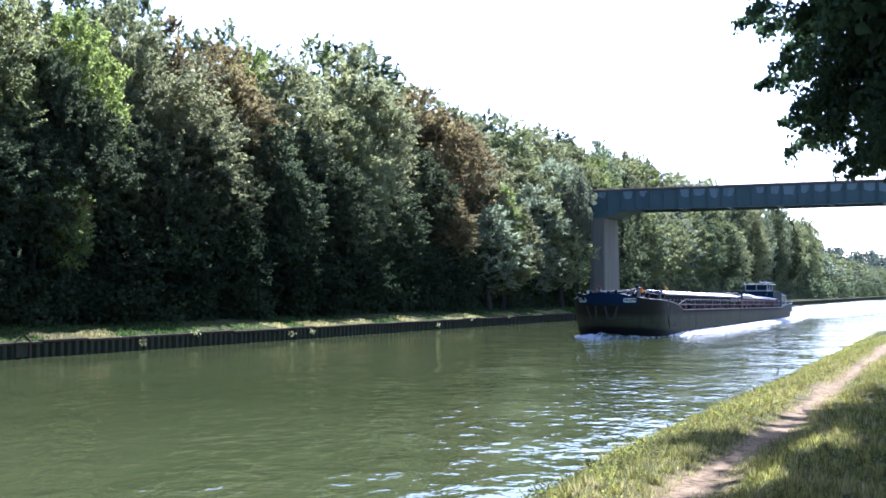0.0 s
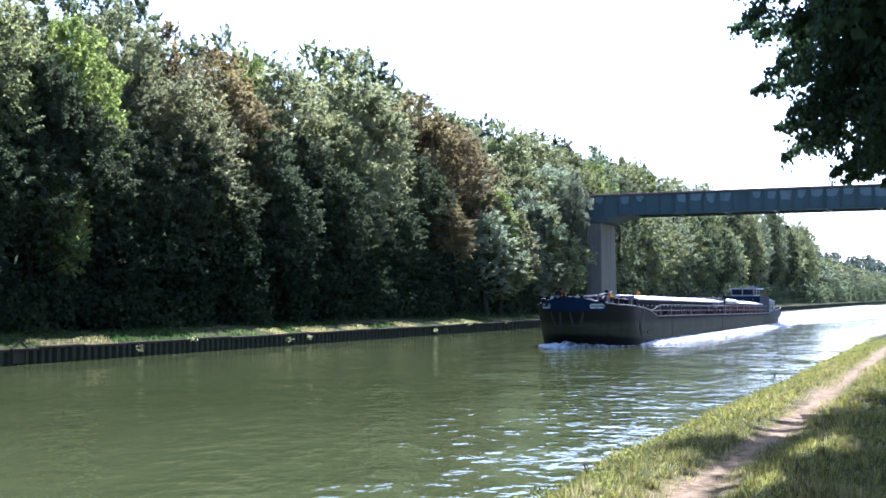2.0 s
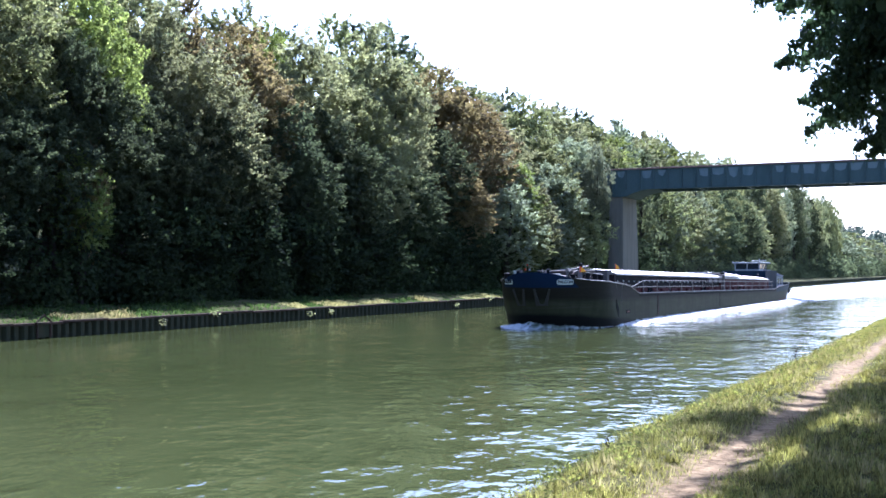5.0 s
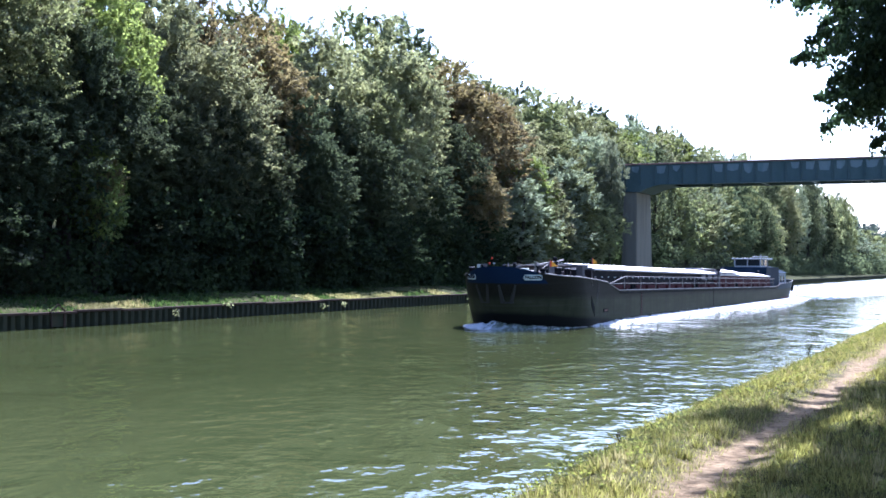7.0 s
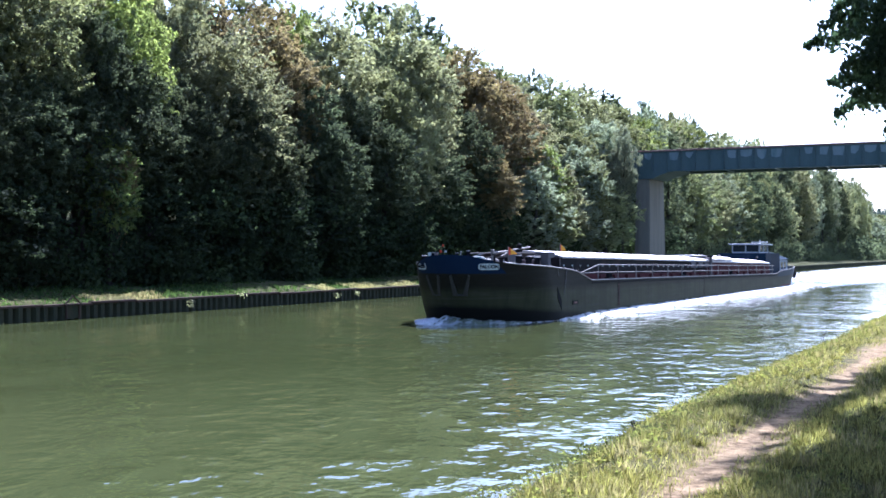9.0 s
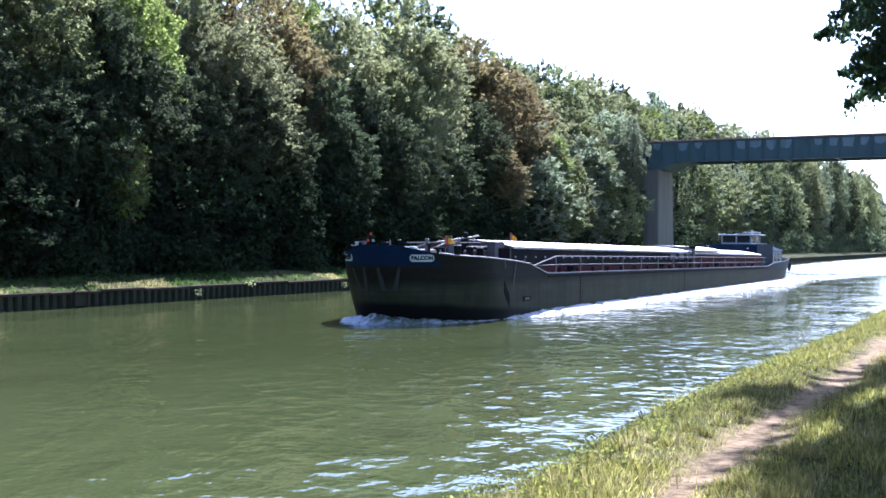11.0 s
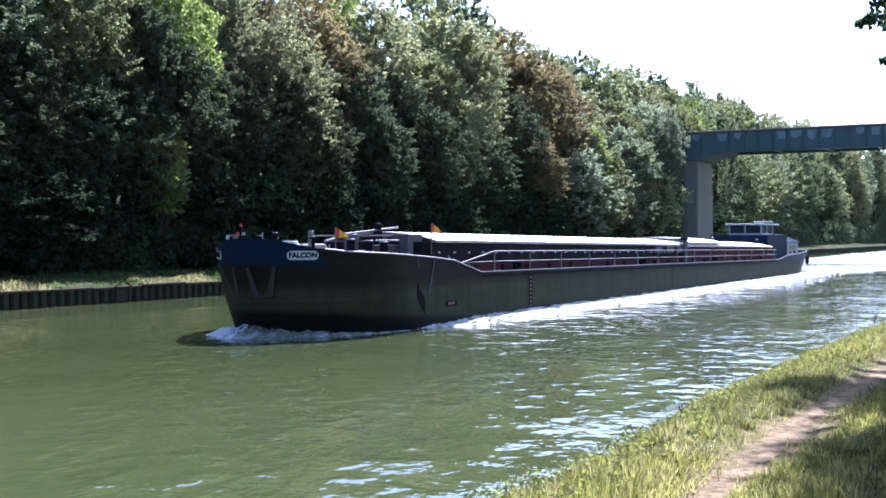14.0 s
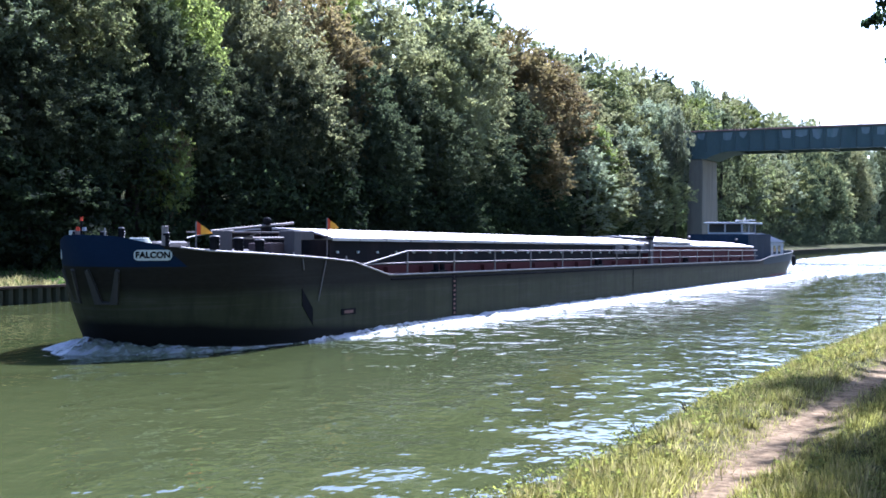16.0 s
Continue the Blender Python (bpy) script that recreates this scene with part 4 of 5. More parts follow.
def foam_mat(name, cover, sharp, white=0.62):
    """Churned white water with holes where dark water shows through."""
    m, nt, bs = node_mat(name)
    vec, raw = coords(nt, (1.0, 0.55, 1.0))
    holes = maths(nt, "MULTIPLY_ADD", grain(nt, vec, 3.6, 7, 0.72), 0.7, maths(nt, "MULTIPLY", grain(nt, vec, 0.7, 3), 0.3))
    mask = ramp(nt, holes, ((cover, (0, 0, 0)), (cover + sharp, (1, 1, 1))))
    nt.links.new(mixed(nt, mask, (0.11, 0.12, 0.07), (white, white * 0.985, white * 0.95)), bs.inputs["Base Color"])
    nt.links.new(ramp(nt, mask, ((0, (0.08,) * 3), (1, (0.7,) * 3))), bs.inputs["Roughness"])
    bumped(nt, bs, holes, 1.0, 0.25)
    return m


HULL = hull_mat()
BLUE = paint("cabin_blue", (0.010, 0.019, 0.030), 0.5, (0.03, 0.04, 0.06), 0.4, 0.8)
BLACK = paint("black_paint", (0.009, 0.009, 0.010), 0.6, (0.05, 0.04, 0.035), 0.4, 1.0)
WHITE = paint("white_paint", (0.33, 0.33, 0.32), 0.5, (0.28, 0.25, 0.22), 0.35, 1.5)
PALE_WALL = paint("cabin_white", (0.24, 0.25, 0.24), 0.6, (0.2, 0.19, 0.17), 0.4, 1.5)
RED = paint("coaming_red", (0.056, 0.021, 0.020), 0.65, (0.05, 0.03, 0.03), 0.5, 0.8)
DARK_SIDE = paint("hatch_side_dark", (0.012, 0.012, 0.012), 0.6, (0.06, 0.04, 0.035), 0.4, 0.9)
ALU = paint("hatch_alloy", (0.43, 0.405, 0.395), 0.5, (0.32, 0.28, 0.26), 0.4, 1.0, 0.5)
GREY = paint("deck_grey", (0.11, 0.105, 0.10), 0.6, (0.12, 0.09, 0.07), 0.5, 1.0)
PALE_GREY = paint("locker_grey", (0.075, 0.068, 0.064), 0.65, (0.10, 0.075, 0.06), 0.4, 1.5)
GALV = paint("rail_metal", (0.15, 0.135, 0.12), 0.55, (0.14, 0.09, 0.06), 0.5, 4.0, 0.1)
WORN_STEEL = paint("worn_steel", (0.26, 0.235, 0.21), 0.5, (0.10, 0.07, 0.05), 0.6, 5.0, 0.1)
PLATE = paint("name_plate", (0.42, 0.44, 0.38), 0.6, (0.26, 0.27, 0.23), 0.4, 3.0)
RUST_BOX = paint("companionway_brown", (0.085, 0.060, 0.055), 0.7, (0.05, 0.035, 0.03), 0.5, 2.0)
MARK = paint("mark_rust", (0.16, 0.09, 0.07), 0.8, (0.08, 0.05, 0.04), 0.5, 6.0)
ORANGE = paint("pennant_orange", (0.88, 0.38, 0.04), 0.8, (0.6, 0.2, 0.03), 0.3, 6.0)
LAMP_RED = paint("lamp_red", (0.55, 0.07, 0.03), 0.35, (0.3, 0.05, 0.03), 0.3, 6.0)
RUBBER = paint("rubber", (0.012, 0.012, 0.012), 0.8, (0.04, 0.04, 0.04), 0.3, 4.0)
GALVANISED = paint("anchor_grey", (0.036, 0.034, 0.027), 0.65, (0.08, 0.06, 0.05), 0.5, 3.0)
FOAM = foam_mat("foam", 0.39, 0.12)
SIDE_FOAM = foam_mat("side_foam", 0.42, 0.09, 0.50)
# port bow wave's foam, greyed for the hull's shade
BOW_FOAM_SHADE = foam_mat("bow_foam_shade", 0.46, 0.16, 0.31)
WAKE = foam_mat("wake_water", 0.47, 0.2)
GLASS, _nt, _bs = node_mat("window_glass")
_bs.inputs["Base Color"].default_value = (0.02, 0.025, 0.03, 1)
_bs.inputs["Roughness"].default_value = 0.06
for dull in (BLUE, BLACK, RED, DARK_SIDE):
    dull.node_tree.nodes["Principled BSDF"].inputs["Specular IOR Level"].default_value = 0.01
# the hull is 69 m long; local y runs aft from the stem, +x is the port side
HALF = 2.95


def sheer(y):
    """Height of the hull's upper edge over the water."""
    pts = [(-1, 2.92), (0, 2.9), (0.4, 2.84), (0.7, 2.73), (1.2, 2.59), (2.0, 2.48), (4.0, 2.37), (6.0, 2.25), (7.6, 2.12), (9.6, 1.68), (20, 1.60), (54.5, 1.29), (56.7, 1.5), (69, 1.78), (70, 1.8)]
    for (a0, z0), (a1, z1) in zip(pts, pts[1:]):
        if a0 <= y <= a1:
            return z0 + (z1 - z0) * (y - a0) / (a1 - a0)
    return 1.8


def outline(level, grow=0.0):
    """Plan points of the port side from stem to stern at a level, 0 the water, 1 the upper edge."""
    rake = 0.12 + 0.95 * (1 - level) ** 1.6
    fullness = 1.77 + 0.2 * (1 - level)
    run = 4.0 + 0.8 * (1 - level)
    pts = []
    for k in range(19):
        a = math.pi / 2 * k / 18
        pts.append(((HALF + grow) * math.sin(a) ** (2 / fullness), rake - grow + (run + grow) * (1 - math.cos(a) ** (2 / fullness))))
    for y in (6.0, 7.6, 8.6, 9.6, 12, 16, 20, 26, 32, 40, 48, 54.5, 56.7):
        pts.append((HALF + grow, y))
    tuck = 3.4 * (1 - level) ** 1.3
    for k in range(1, 13):
        a = math.pi / 2 * k / 12
        pts.append(((HALF + grow) * max(math.cos(a), 0.0) ** 0.5, 57.5 + (11.5 - tuck + grow) * math.sin(a)))
    return pts


def hull_mesh():
    bm = bmesh.new()
    levels = [-0.35, 0.0, 0.06, 0.12, 0.2, 0.3, 0.4, 0.5, 0.6, 0.7, 0.8, 0.9, 1.0]
    rings = []
    for lv in levels:
        ring = []
        port = outline(max(lv, 0.0))
        for side in (1, -1):
            row = []
            for x, y in port:
                row.append(bm.verts.new((side * x, y, sheer(y) * lv if lv > 0 else lv * 2)))
            ring.append(row)
        rings.append(ring)
    for lo, hi in zip(rings, rings[1:]):
        for s in (0, 1):
            for k in range(len(lo[s]) - 1):
                f = (lo[s][k], lo[s][k + 1], hi[s][k + 1], hi[s][k])
                bm.faces.new(f if s == 0 else f[::-1])
    bmesh.ops.remove_doubles(bm, verts=bm.verts, dist=0.002)
    return bm


def path_tube(points, r, bm=None, sides=6):
    bm = bm or bmesh.new()
    for p, q in zip(points, points[1:]):
        if (Vector(q) - Vector(p)).length > 0.02:
            tube(p, q, r, sides=sides, bm=bm)
    return bm


def on_bow(x_want):
    """Point of the upper hull edge near the stem at a given distance from the centre line."""
    pts = outline(0.8)
    for (x0, y0), (x1, y1) in zip(pts, pts[1:]):
        if x0 <= x_want <= x1:
            k = (x_want - x0) / max(x1 - x0, 1e-6)
            return y0 + (y1 - y0) * k, math.degrees(math.atan2(y1 - y0, x1 - x0))
    return 0.0, 0.0


def name_plate(parent, side):
    """Pale rounded plate with the ship's name, set on the bow's curve."""
    x = side * 1.55
    y, slope = on_bow(1.55)
    bm = bmesh.new()
    ring = []
    for cx, cz, a0 in ((0.345, 0.02, 0), (-0.345, 0.02, 90), (-0.345, -0.02, 180), (0.345, -0.02, 270)):
        for k in range(5):
            a = radians(a0 + k * 22.5)
            ring.append((cx + 0.11 * math.cos(a), cz + 0.11 * math.sin(a)))
    f = [bm.verts.new((px, -0.02, pz)) for px, pz in ring]
    g = [bm.verts.new((px, 0.05, pz)) for px, pz in ring]
    bm.faces.new(f)
    for k in range(len(f)):
        bm.faces.new((f[k], g[k], g[(k + 1) % len(f)], f[(k + 1) % len(f)]))
    bmesh.ops.recalc_face_normals(bm, faces=bm.faces)
    holder = part("name_plate", bm, PLATE, parent, "pale plate with the ship's name")
    holder.matrix_basis = pose(x, y - (0.04 if side > 0 else 0.015), 2.385, 0, 0, side * slope)
    cu = bpy.data.curves.new("lettering", "FONT")
    cu.body, cu.size, cu.align_x, cu.align_y, cu.extrude = "FALCON", 0.205, "CENTER", "CENTER", 0.004
    cu.space_character, cu.offset = 1.04, 0.011
    tmp = bpy.data.objects.new("lettering", cu)
    scene.collection.objects.link(tmp)
    me = bpy.data.meshes.new_from_object(tmp.evaluated_get(bpy.context.evaluated_depsgraph_get()))
    bpy.data.objects.remove(tmp)
    me.materials.clear()
    me.materials.append(BLACK)
    text = new("lettering", me)
    text.parent = holder
    text.matrix_basis = pose(0, -0.027, 0, 90, 0, 0)


def anchor(parent, side):
    off = 0.46 if side > 0 else 0.74
    x = side * off
    y, slope = on_bow(off)
    bm = bmesh.new()
    for s in (-1, 1):
        foot = [(s * 0.10, 0.0, -0.02), (s * 0.30, 0.0, -0.02), (s * 0.43, 0.0, 0.80), (s * 0.35, 0.0, 0.84)]
        f = [bm.verts.new(p) for p in foot]
        g = [bm.verts.new((p[0], 0.10, p[2])) for p in foot]
        bm.faces.new(f)
        bm.faces.new(g[::-1])
        for i in range(4):
            bm.faces.new((f[i], f[(i + 1) % 4], g[(i + 1) % 4], g[i]))
    box(-0.31, 0.0, -0.06, 0.31, 0.12, 0.0, 0.02, bm)
    bmesh.ops.recalc_face_normals(bm, faces=bm.faces)
    a = part("anchor", bm, GALVANISED, parent, "grey stockless anchor")
    a.matrix_basis = pose(x, y + (0.19 if side > 0 else 0.27), 1.22, 17, 0, side * slope)


def bollard(parent, x, y, z, h=0.42, r=0.11):
    bm = tube((0, 0, -0.5), (0, 0, h), r, r, 12)
    tube((0, 0, h), (0, 0, h + 0.06), r * 1.25, r * 1.1, 12, bm)
    for k in range(3):
        tube((-r * 1.15, 0, 0.06 + k * h * 0.3), (r * 1.15, 0, 0.06 + k * h * 0.3), 0.035, sides=6, bm=bm)
    b = part("bollard", bm, BLACK, parent)
    b.location = (x, y, z)
    part("cap", tube((0, 0, h + 0.06), (0, 0, h + 0.085), r * 1.12, r * 0.9, 12), WORN_STEEL, b, "worn bright bollard cap")
    for k in range(3):
        part("pin", tube((0, r * 0.9, 0.08 + k * h * 0.3), (0, r * 1.5, 0.08 + k * h * 0.3), 0.022, sides=6), WORN_STEEL, b)


def pennant(parent, x, y, z, h, turn):
    pole = part("flagstaff", tube((0, 0, -0.5), (0, 0, h), 0.02, sides=6), GALV, parent)
    pole.location = (x, y, z)
    fields = (("red_field", LAMP_RED, "red hoist of the pennant", [(0.02, 0, h), (0.02, 0, h - 0.34), (0.12, 0.03, h - 0.335), (0.12, 0.02, h - 0.08)]),
              ("pennant", ORANGE, "small orange pennant", [(0.12, 0.02, h - 0.08), (0.12, 0.03, h - 0.335), (0.26, -0.02, h - 0.32), (0.42, 0.03, h - 0.30), (0.25, -0.03, h - 0.17)]))
    for name, mat, label, pts in fields:
        bm = bmesh.new()
        bm.faces.new([bm.verts.new(p) for p in pts])
        r = bmesh.ops.extrude_face_region(bm, geom=bm.faces[:])
        bmesh.ops.translate(bm, verts=[v for v in r["geom"] if isinstance(v, bmesh.types.BMVert)], vec=(0, 0.012, 0))
        part(name, bm, mat, pole, label).rotation_euler = (0, 0, radians(turn))


def deck_top(y):
    return min(sheer(y) - 0.05, 1.66 - 0.0082 * max(0, y - 10))


def hatch_edge(y):
    return 2.81 - 0.0125 * (y - 7.6)


def hatch_panel(parent, y0, y1, drop=0.0):
    """One arched alloy cover, lip down at both sides."""
    bm = bmesh.new()
    prof = [(-2.28, -0.04), (-2.28, 0.0), (-1.7, 0.15), (-0.8, 0.25), (0, 0.29), (0.8, 0.25), (1.7, 0.15), (2.28, 0.0), (2.28, -0.04)]
    rows = []
    for y in (y0, y1):
        rows.append([bm.verts.new((x, y, hatch_edge(y) + z - drop)) for x, z in prof])
        rows.append([bm.verts.new((x * 0.985, y, hatch_edge(y) + z - drop - 0.05)) for x, z in prof])
    for i in range(len(prof) - 1):
        bm.faces.new((rows[0][i], rows[0][i + 1], rows[2][i + 1], rows[2][i]))
        bm.faces.new((rows[1][i + 1], rows[1][i], rows[3][i], rows[3][i + 1]))
        bm.faces.new((rows[0][i + 1], rows[0][i], rows[1][i], rows[1][i + 1]))
        bm.faces.new((rows[2][i], rows[2][i + 1], rows[3][i + 1], rows[3][i]))
    part("hatch_panel", bm, ALU, parent)


def wedge_box(x0, x1, y0, y1, low, high, bm=None):
    """A box whose foot and top follow the ship's slope; low and high are functions of y."""
    bm = bm or bmesh.new()
    v = [bm.verts.new((x, y, f(y))) for f in (low, high) for y in (y0, y1) for x in (x0, x1)]
    for f in ((0, 2, 3, 1), (4, 5, 7, 6), (0, 1, 5, 4), (2, 6, 7, 3), (0, 4, 6, 2), (1, 3, 7, 5)):
        bm.faces.new([v[i] for i in f])
    return bm


def build_barge():
    b = new("cargo_barge")
    tagged(b, "long dark cargo barge with blue bow and silver hatch covers", "barge")
    hull = part("hull", hull_mesh(), HULL, b)
    hull.data.polygons.foreach_set("use_smooth", [True] * len(hull.data.polygons))
    for s, name in ((1, "gunwale"), (-1, "gunwale")):
        bm = bmesh.new()
        pts = [(s * x, y, sheer(y) + 0.01) for x, y in outline(1.0, 0.02) if y > 1.2]
        path_tube(pts, 0.025, bm)
        part(name, bm, WORN_STEEL, b, "worn bright gunwale")
        part("rubbing_strake", tube((s * 2.96, 9.7, 1.55), (s * 2.96, 54.3, 1.16), 0.03), BLACK, b)
    bm = bmesh.new()
    pts = [(x * 0.975, y + 0.06) for x, y in outline(0.45)]
    loop = [bm.verts.new((x, y, deck_top(y))) for x, y in pts[1:-1]] + [bm.verts.new((-x, y, deck_top(y))) for x, y in pts[1:-1][::-1]]
    bm.faces.new(loop)
    bmesh.ops.triangulate(bm, faces=bm.faces)
    part("deck", bm, GREY, b)
    # cargo hold: red coaming, dark upper side, arched covers
    part("hatch_coaming", wedge_box(-2.2, 2.2, 7.6, 56.0, lambda y: 1.2, lambda y: 1.95 - 0.0095 * (y - 10)), RED, b, "dark red hatch coaming")
    part("hatch_side", wedge_box(-2.15, 2.15, 7.6, 34.6, lambda y: 1.9 - 0.0095 * (y - 10), lambda y: hatch_edge(y) - 0.06), DARK_SIDE, b)
    part("hatch_side", wedge_box(-2.15, 2.15, 36.0, 56.0, lambda y: 1.9 - 0.0095 * (y - 10), lambda y: hatch_edge(y) - 0.10), RED, b)
    y = 7.6
    while y < 34.0:
        hatch_panel(b, y, y + 1.44)
        y += 1.5
    y = 35.9
    while y < 55.5:
        hatch_panel(b, y, y + 1.62, 0.04)
        y += 1.64
    for y in (36.2, 37.9, 39.6, 41.3):
        hatch_panel(b, y, y + 1.62, -0.13)  # covers stacked on the second set
    for k in range(24):
        y = 7.9 + k * 1.1
        part("hatch_dog", box(2.17, y, hatch_edge(y) - 0.46, 2.22, y + 0.09, hatch_edge(y) - 0.39, 0.01), PLATE, b, "pale hatch clamp")
    for k in range(20):
        y = 10.5 + k * 2.2
        part("coaming_stay", box(2.2, y, 1.25, 2.35, y + 0.05, 1.9 - 0.0095 * (y - 10)), RED, b)
    # gantry between the two sets of covers
    g = part("hatch_gantry", box(-2.45, 34.9, 1.5, -2.33, 35.3, 2.75), PALE_GREY, b, "grey hatch gantry")
    part("gantry_leg", box(2.33, 34.9, 1.4, 2.45, 35.3, 2.72), PALE_GREY, b)
    part("gantry_beam", box(-2.45, 35.0, 2.66, 2.45, 35.2, 2.80, 0.02), GALV, b)
    part("gantry_cap", box(2.2, 34.85, 2.66, 2.5, 35.3, 2.82, 0.03), BLACK, b)
    for y in (30.4, 32.2, 33.9):
        part("hatch_box", box(2.17, y, 2.02, 2.31, y + 1.1, 2.38, 0.02), PALE_GREY, b)
    # side rails
    for s in (1, -1):
        x = s * 2.85
        part("rail", path_tube([(x, 8.3, 2.02), (x, 10.85, sheer(10.85) + 0.72), (x, 54.2, sheer(54.2) + 0.66)], 0.024), GALV, b)
        part("rail", path_tube([(x, 8.3, 2.02), (x, 10.85, sheer(10.85) + 0.36), (x, 54.2, sheer(54.2) + 0.33)], 0.019), GALV, b)
        for k in range(15):
            y = 10.85 + k * 3.05
            part("rail_post", tube((x, y, sheer(y) - 0.02), (x, y, sheer(y) + 0.72), 0.026, sides=6), GALV, b)
    for y in (13.2, 27.5, 40.0):
        bm = tube((2.55, y, 1.4), (2.55, y, sheer(y) + 0.3), 0.09, sides=10)
        tube((2.55, y + 0.42, 1.4), (2.55, y + 0.42, sheer(y) + 0.3), 0.09, sides=10, bm=bm)
        box(2.41, y - 0.1, sheer(y) + 0.02, 2.69, y + 0.52, sheer(y) + 0.08, 0, bm)
        part("double_bollard", bm, BLACK, b)
    # foredeck
    part("bow_shelter", box(-1.4, 3.6, 1.6, 1.4, 7.2, 2.46, 0.05), PALE_GREY, b, "grey forecastle house")
    for x, y in ((2.3, 2.32), (2.42, 3.12), (2.46, 3.93), (-2.3, 2.6), (-2.5, 4.3)):
        bollard(b, x, y, sheer(y) - 0.02, 0.34, 0.12)
    for x, y, h in ((0.7, 0.75, 0.26), (1.55, 1.4, 0.30), (-1.0, 0.9, 0.22), (0.25, 0.6, 0.12)):
        bollard(b, x, y, sheer(y), h, 0.07)
    part("fairlead", tube((-1.2, 1.0, 2.70), (-1.2, 1.0, 2.98), 0.08, 0.10, 12), PLATE, b, "worn pale fairlead roller")
    part("fairlead", tube((-0.8, 0.8, 2.74), (-0.8, 0.8, 3.0), 0.07, 0.09, 12), GALV, b)
    lamp = part("bow_lamp", tube((-0.3, 0.42, 2.3), (-0.3, 0.42, 3.22), 0.025), BLACK, b)
    part("lamp_glass", tube((-0.3, 0.42, 3.22), (-0.3, 0.42, 3.31), 0.045, 0.03, 10), LAMP_RED, lamp, "red bow lamp")
    part("lamp_glass", tube((-0.4, 0.40, 2.97), (-0.4, 0.40, 3.07), 0.05, 0.045, 10), LAMP_RED, lamp)
    part("lamp_glass", tube((-0.18, 0.40, 2.97), (-0.18, 0.40, 3.06), 0.05, 0.045, 10), WHITE, lamp)
    part("samson_post", box(1.45, 1.33, 2.0, 1.58, 1.46, 3.10, 0.02), GALV, b)
    part("windlass", tube((-0.9, 2.3, 2.5), (0.9, 2.3, 2.5), 0.17, sides=14), GREY, b)
    part("windlass_frame", box(-0.5, 2.1, 1.9, 0.5, 2.5, 2.6, 0.03), BLACK, b)
    part("deck_tarpaulin", box(0.75, 1.3, 2.3, 1.35, 2.6, 2.72, 0.14), PALE_GREY, b)
    part("lowered_mast", path_tube([(0.35, 4.5, 2.98), (0.35, 6.7, 3.13), (0.35, 8.3, 3.24)], 0.034, sides=8), GALV, b, "lowered pale mast")
    part("mast_stay", path_tube([(1.5, 2.2, 2.80), (1.3, 3.2, 2.92), (0.9, 4.8, 3.00)], 0.020), GALV, b)
    part("mast_trestle", box(0.2, 6.9, 2.4, 0.5, 7.05, 3.10), BLACK, b)
    bm = bmesh.new()
    bmesh.ops.create_uvsphere(bm, u_segments=14, v_segments=8, radius=0.13, matrix=Matrix.Translation((0.35, 7.02, 3.27)))
    part("winch_drum", bm, BLACK, b)
    part("locker", box(1.95, 5.66, 1.6, 2.3, 6.02, 3.0, 0.03), PALE_GREY, b, "upright grey deck locker")
    part("locker_hood", box(1.5, 6.03, 2.74, 2.25, 6.7, 3.0, 0.03), PALE_GREY, b)
    part("weather_screen", box(1.36, 3.34, 2.2, 1.42, 4.1, 3.0, 0.015), PALE_GREY, b, "grey steel weather screen")
    part("companionway", box(1.2, 5.05, 1.9, 1.95, 6.0, 2.66, 0.03), RUST_BOX, b, "brown painted companionway")
    coil = bmesh.new()
    for turn_ in range(4):
        ring = [(1.05 + (0.30 - 0.03 * turn_) * math.cos(k * math.pi / 8), 1.0 + (0.30 - 0.03 * turn_) * math.sin(k * math.pi / 8), 2.63 + 0.05 * turn_) for k in range(17)]
        path_tube(ring, 0.028, coil)
    part("rope_coil", coil, PLATE, b, "pale coiled mooring rope")
    for x, y, h in ((0.55, 0.35, 0.2), (1.75, 2.0, 0.22), (2.62, 5.2, 0.12), (2.8, 7.5, 0.16)):
        part("rail_pin", tube((x, y, sheer(y) - 0.15), (x, y, sheer(y) + h), 0.022, sides=6), WORN_STEEL, b)
    part("cross_pipe", path_tube([(1.9, 4.35, 2.80), (1.9, 6.0, 2.80), (1.9, 6.1, 2.95), (-1.9, 6.1, 2.95)], 0.026), GALV, b)
    pennant(b, 1.92, 2.07, 2.52, 0.70, 45)
    pennant(b, 2.2, 7.4, 2.80, 0.58, 65)
    for s in (1, -1):
        name_plate(b, s)
        anchor(b, s)
    # marks and gear on the hull side
    for k in range(9):
        part("draught_mark", box(2.95, 13.66, 0.28 + k * 0.15, 2.965, 13.78, 0.35 + k * 0.15), MARK, b, "rust-brown draught mark")
    part("ladder_strake", box(2.94, 13.58, 0.1, 2.958, 13.86, 1.6), BLACK, b)
    part("wear_bar", wedge_box(2.93, 2.965, 5.12, 5.62, lambda y: 1.0 - (y - 5.12) * 1.1, lambda y: 1.45 - (y - 5.12) * 1.1), BLACK, b)
    number = part("hull_plate", box(2.94, 7.0, 0.62, 2.97, 7.75, 0.80, 0.008), BLACK, b)
    part("writing_bar", box(2.97, 7.15, 0.67, 2.976, 7.6, 0.75), MARK, number, "short rusty bar of writing")
    part("mooring_wire", tube((2.97, 6.25, 2.22), (2.985, 5.85, 1.1), 0.014, sides=5), GALV, b)
    part("mooring_wire", tube((2.95, 5.15, 2.35), (2.97, 5.2, 1.95), 0.016, sides=5), GALV, b)
    part("welded_seam", box(2.945, 31.0, 0.1, 2.958, 31.05, 1.45), BLACK, b)
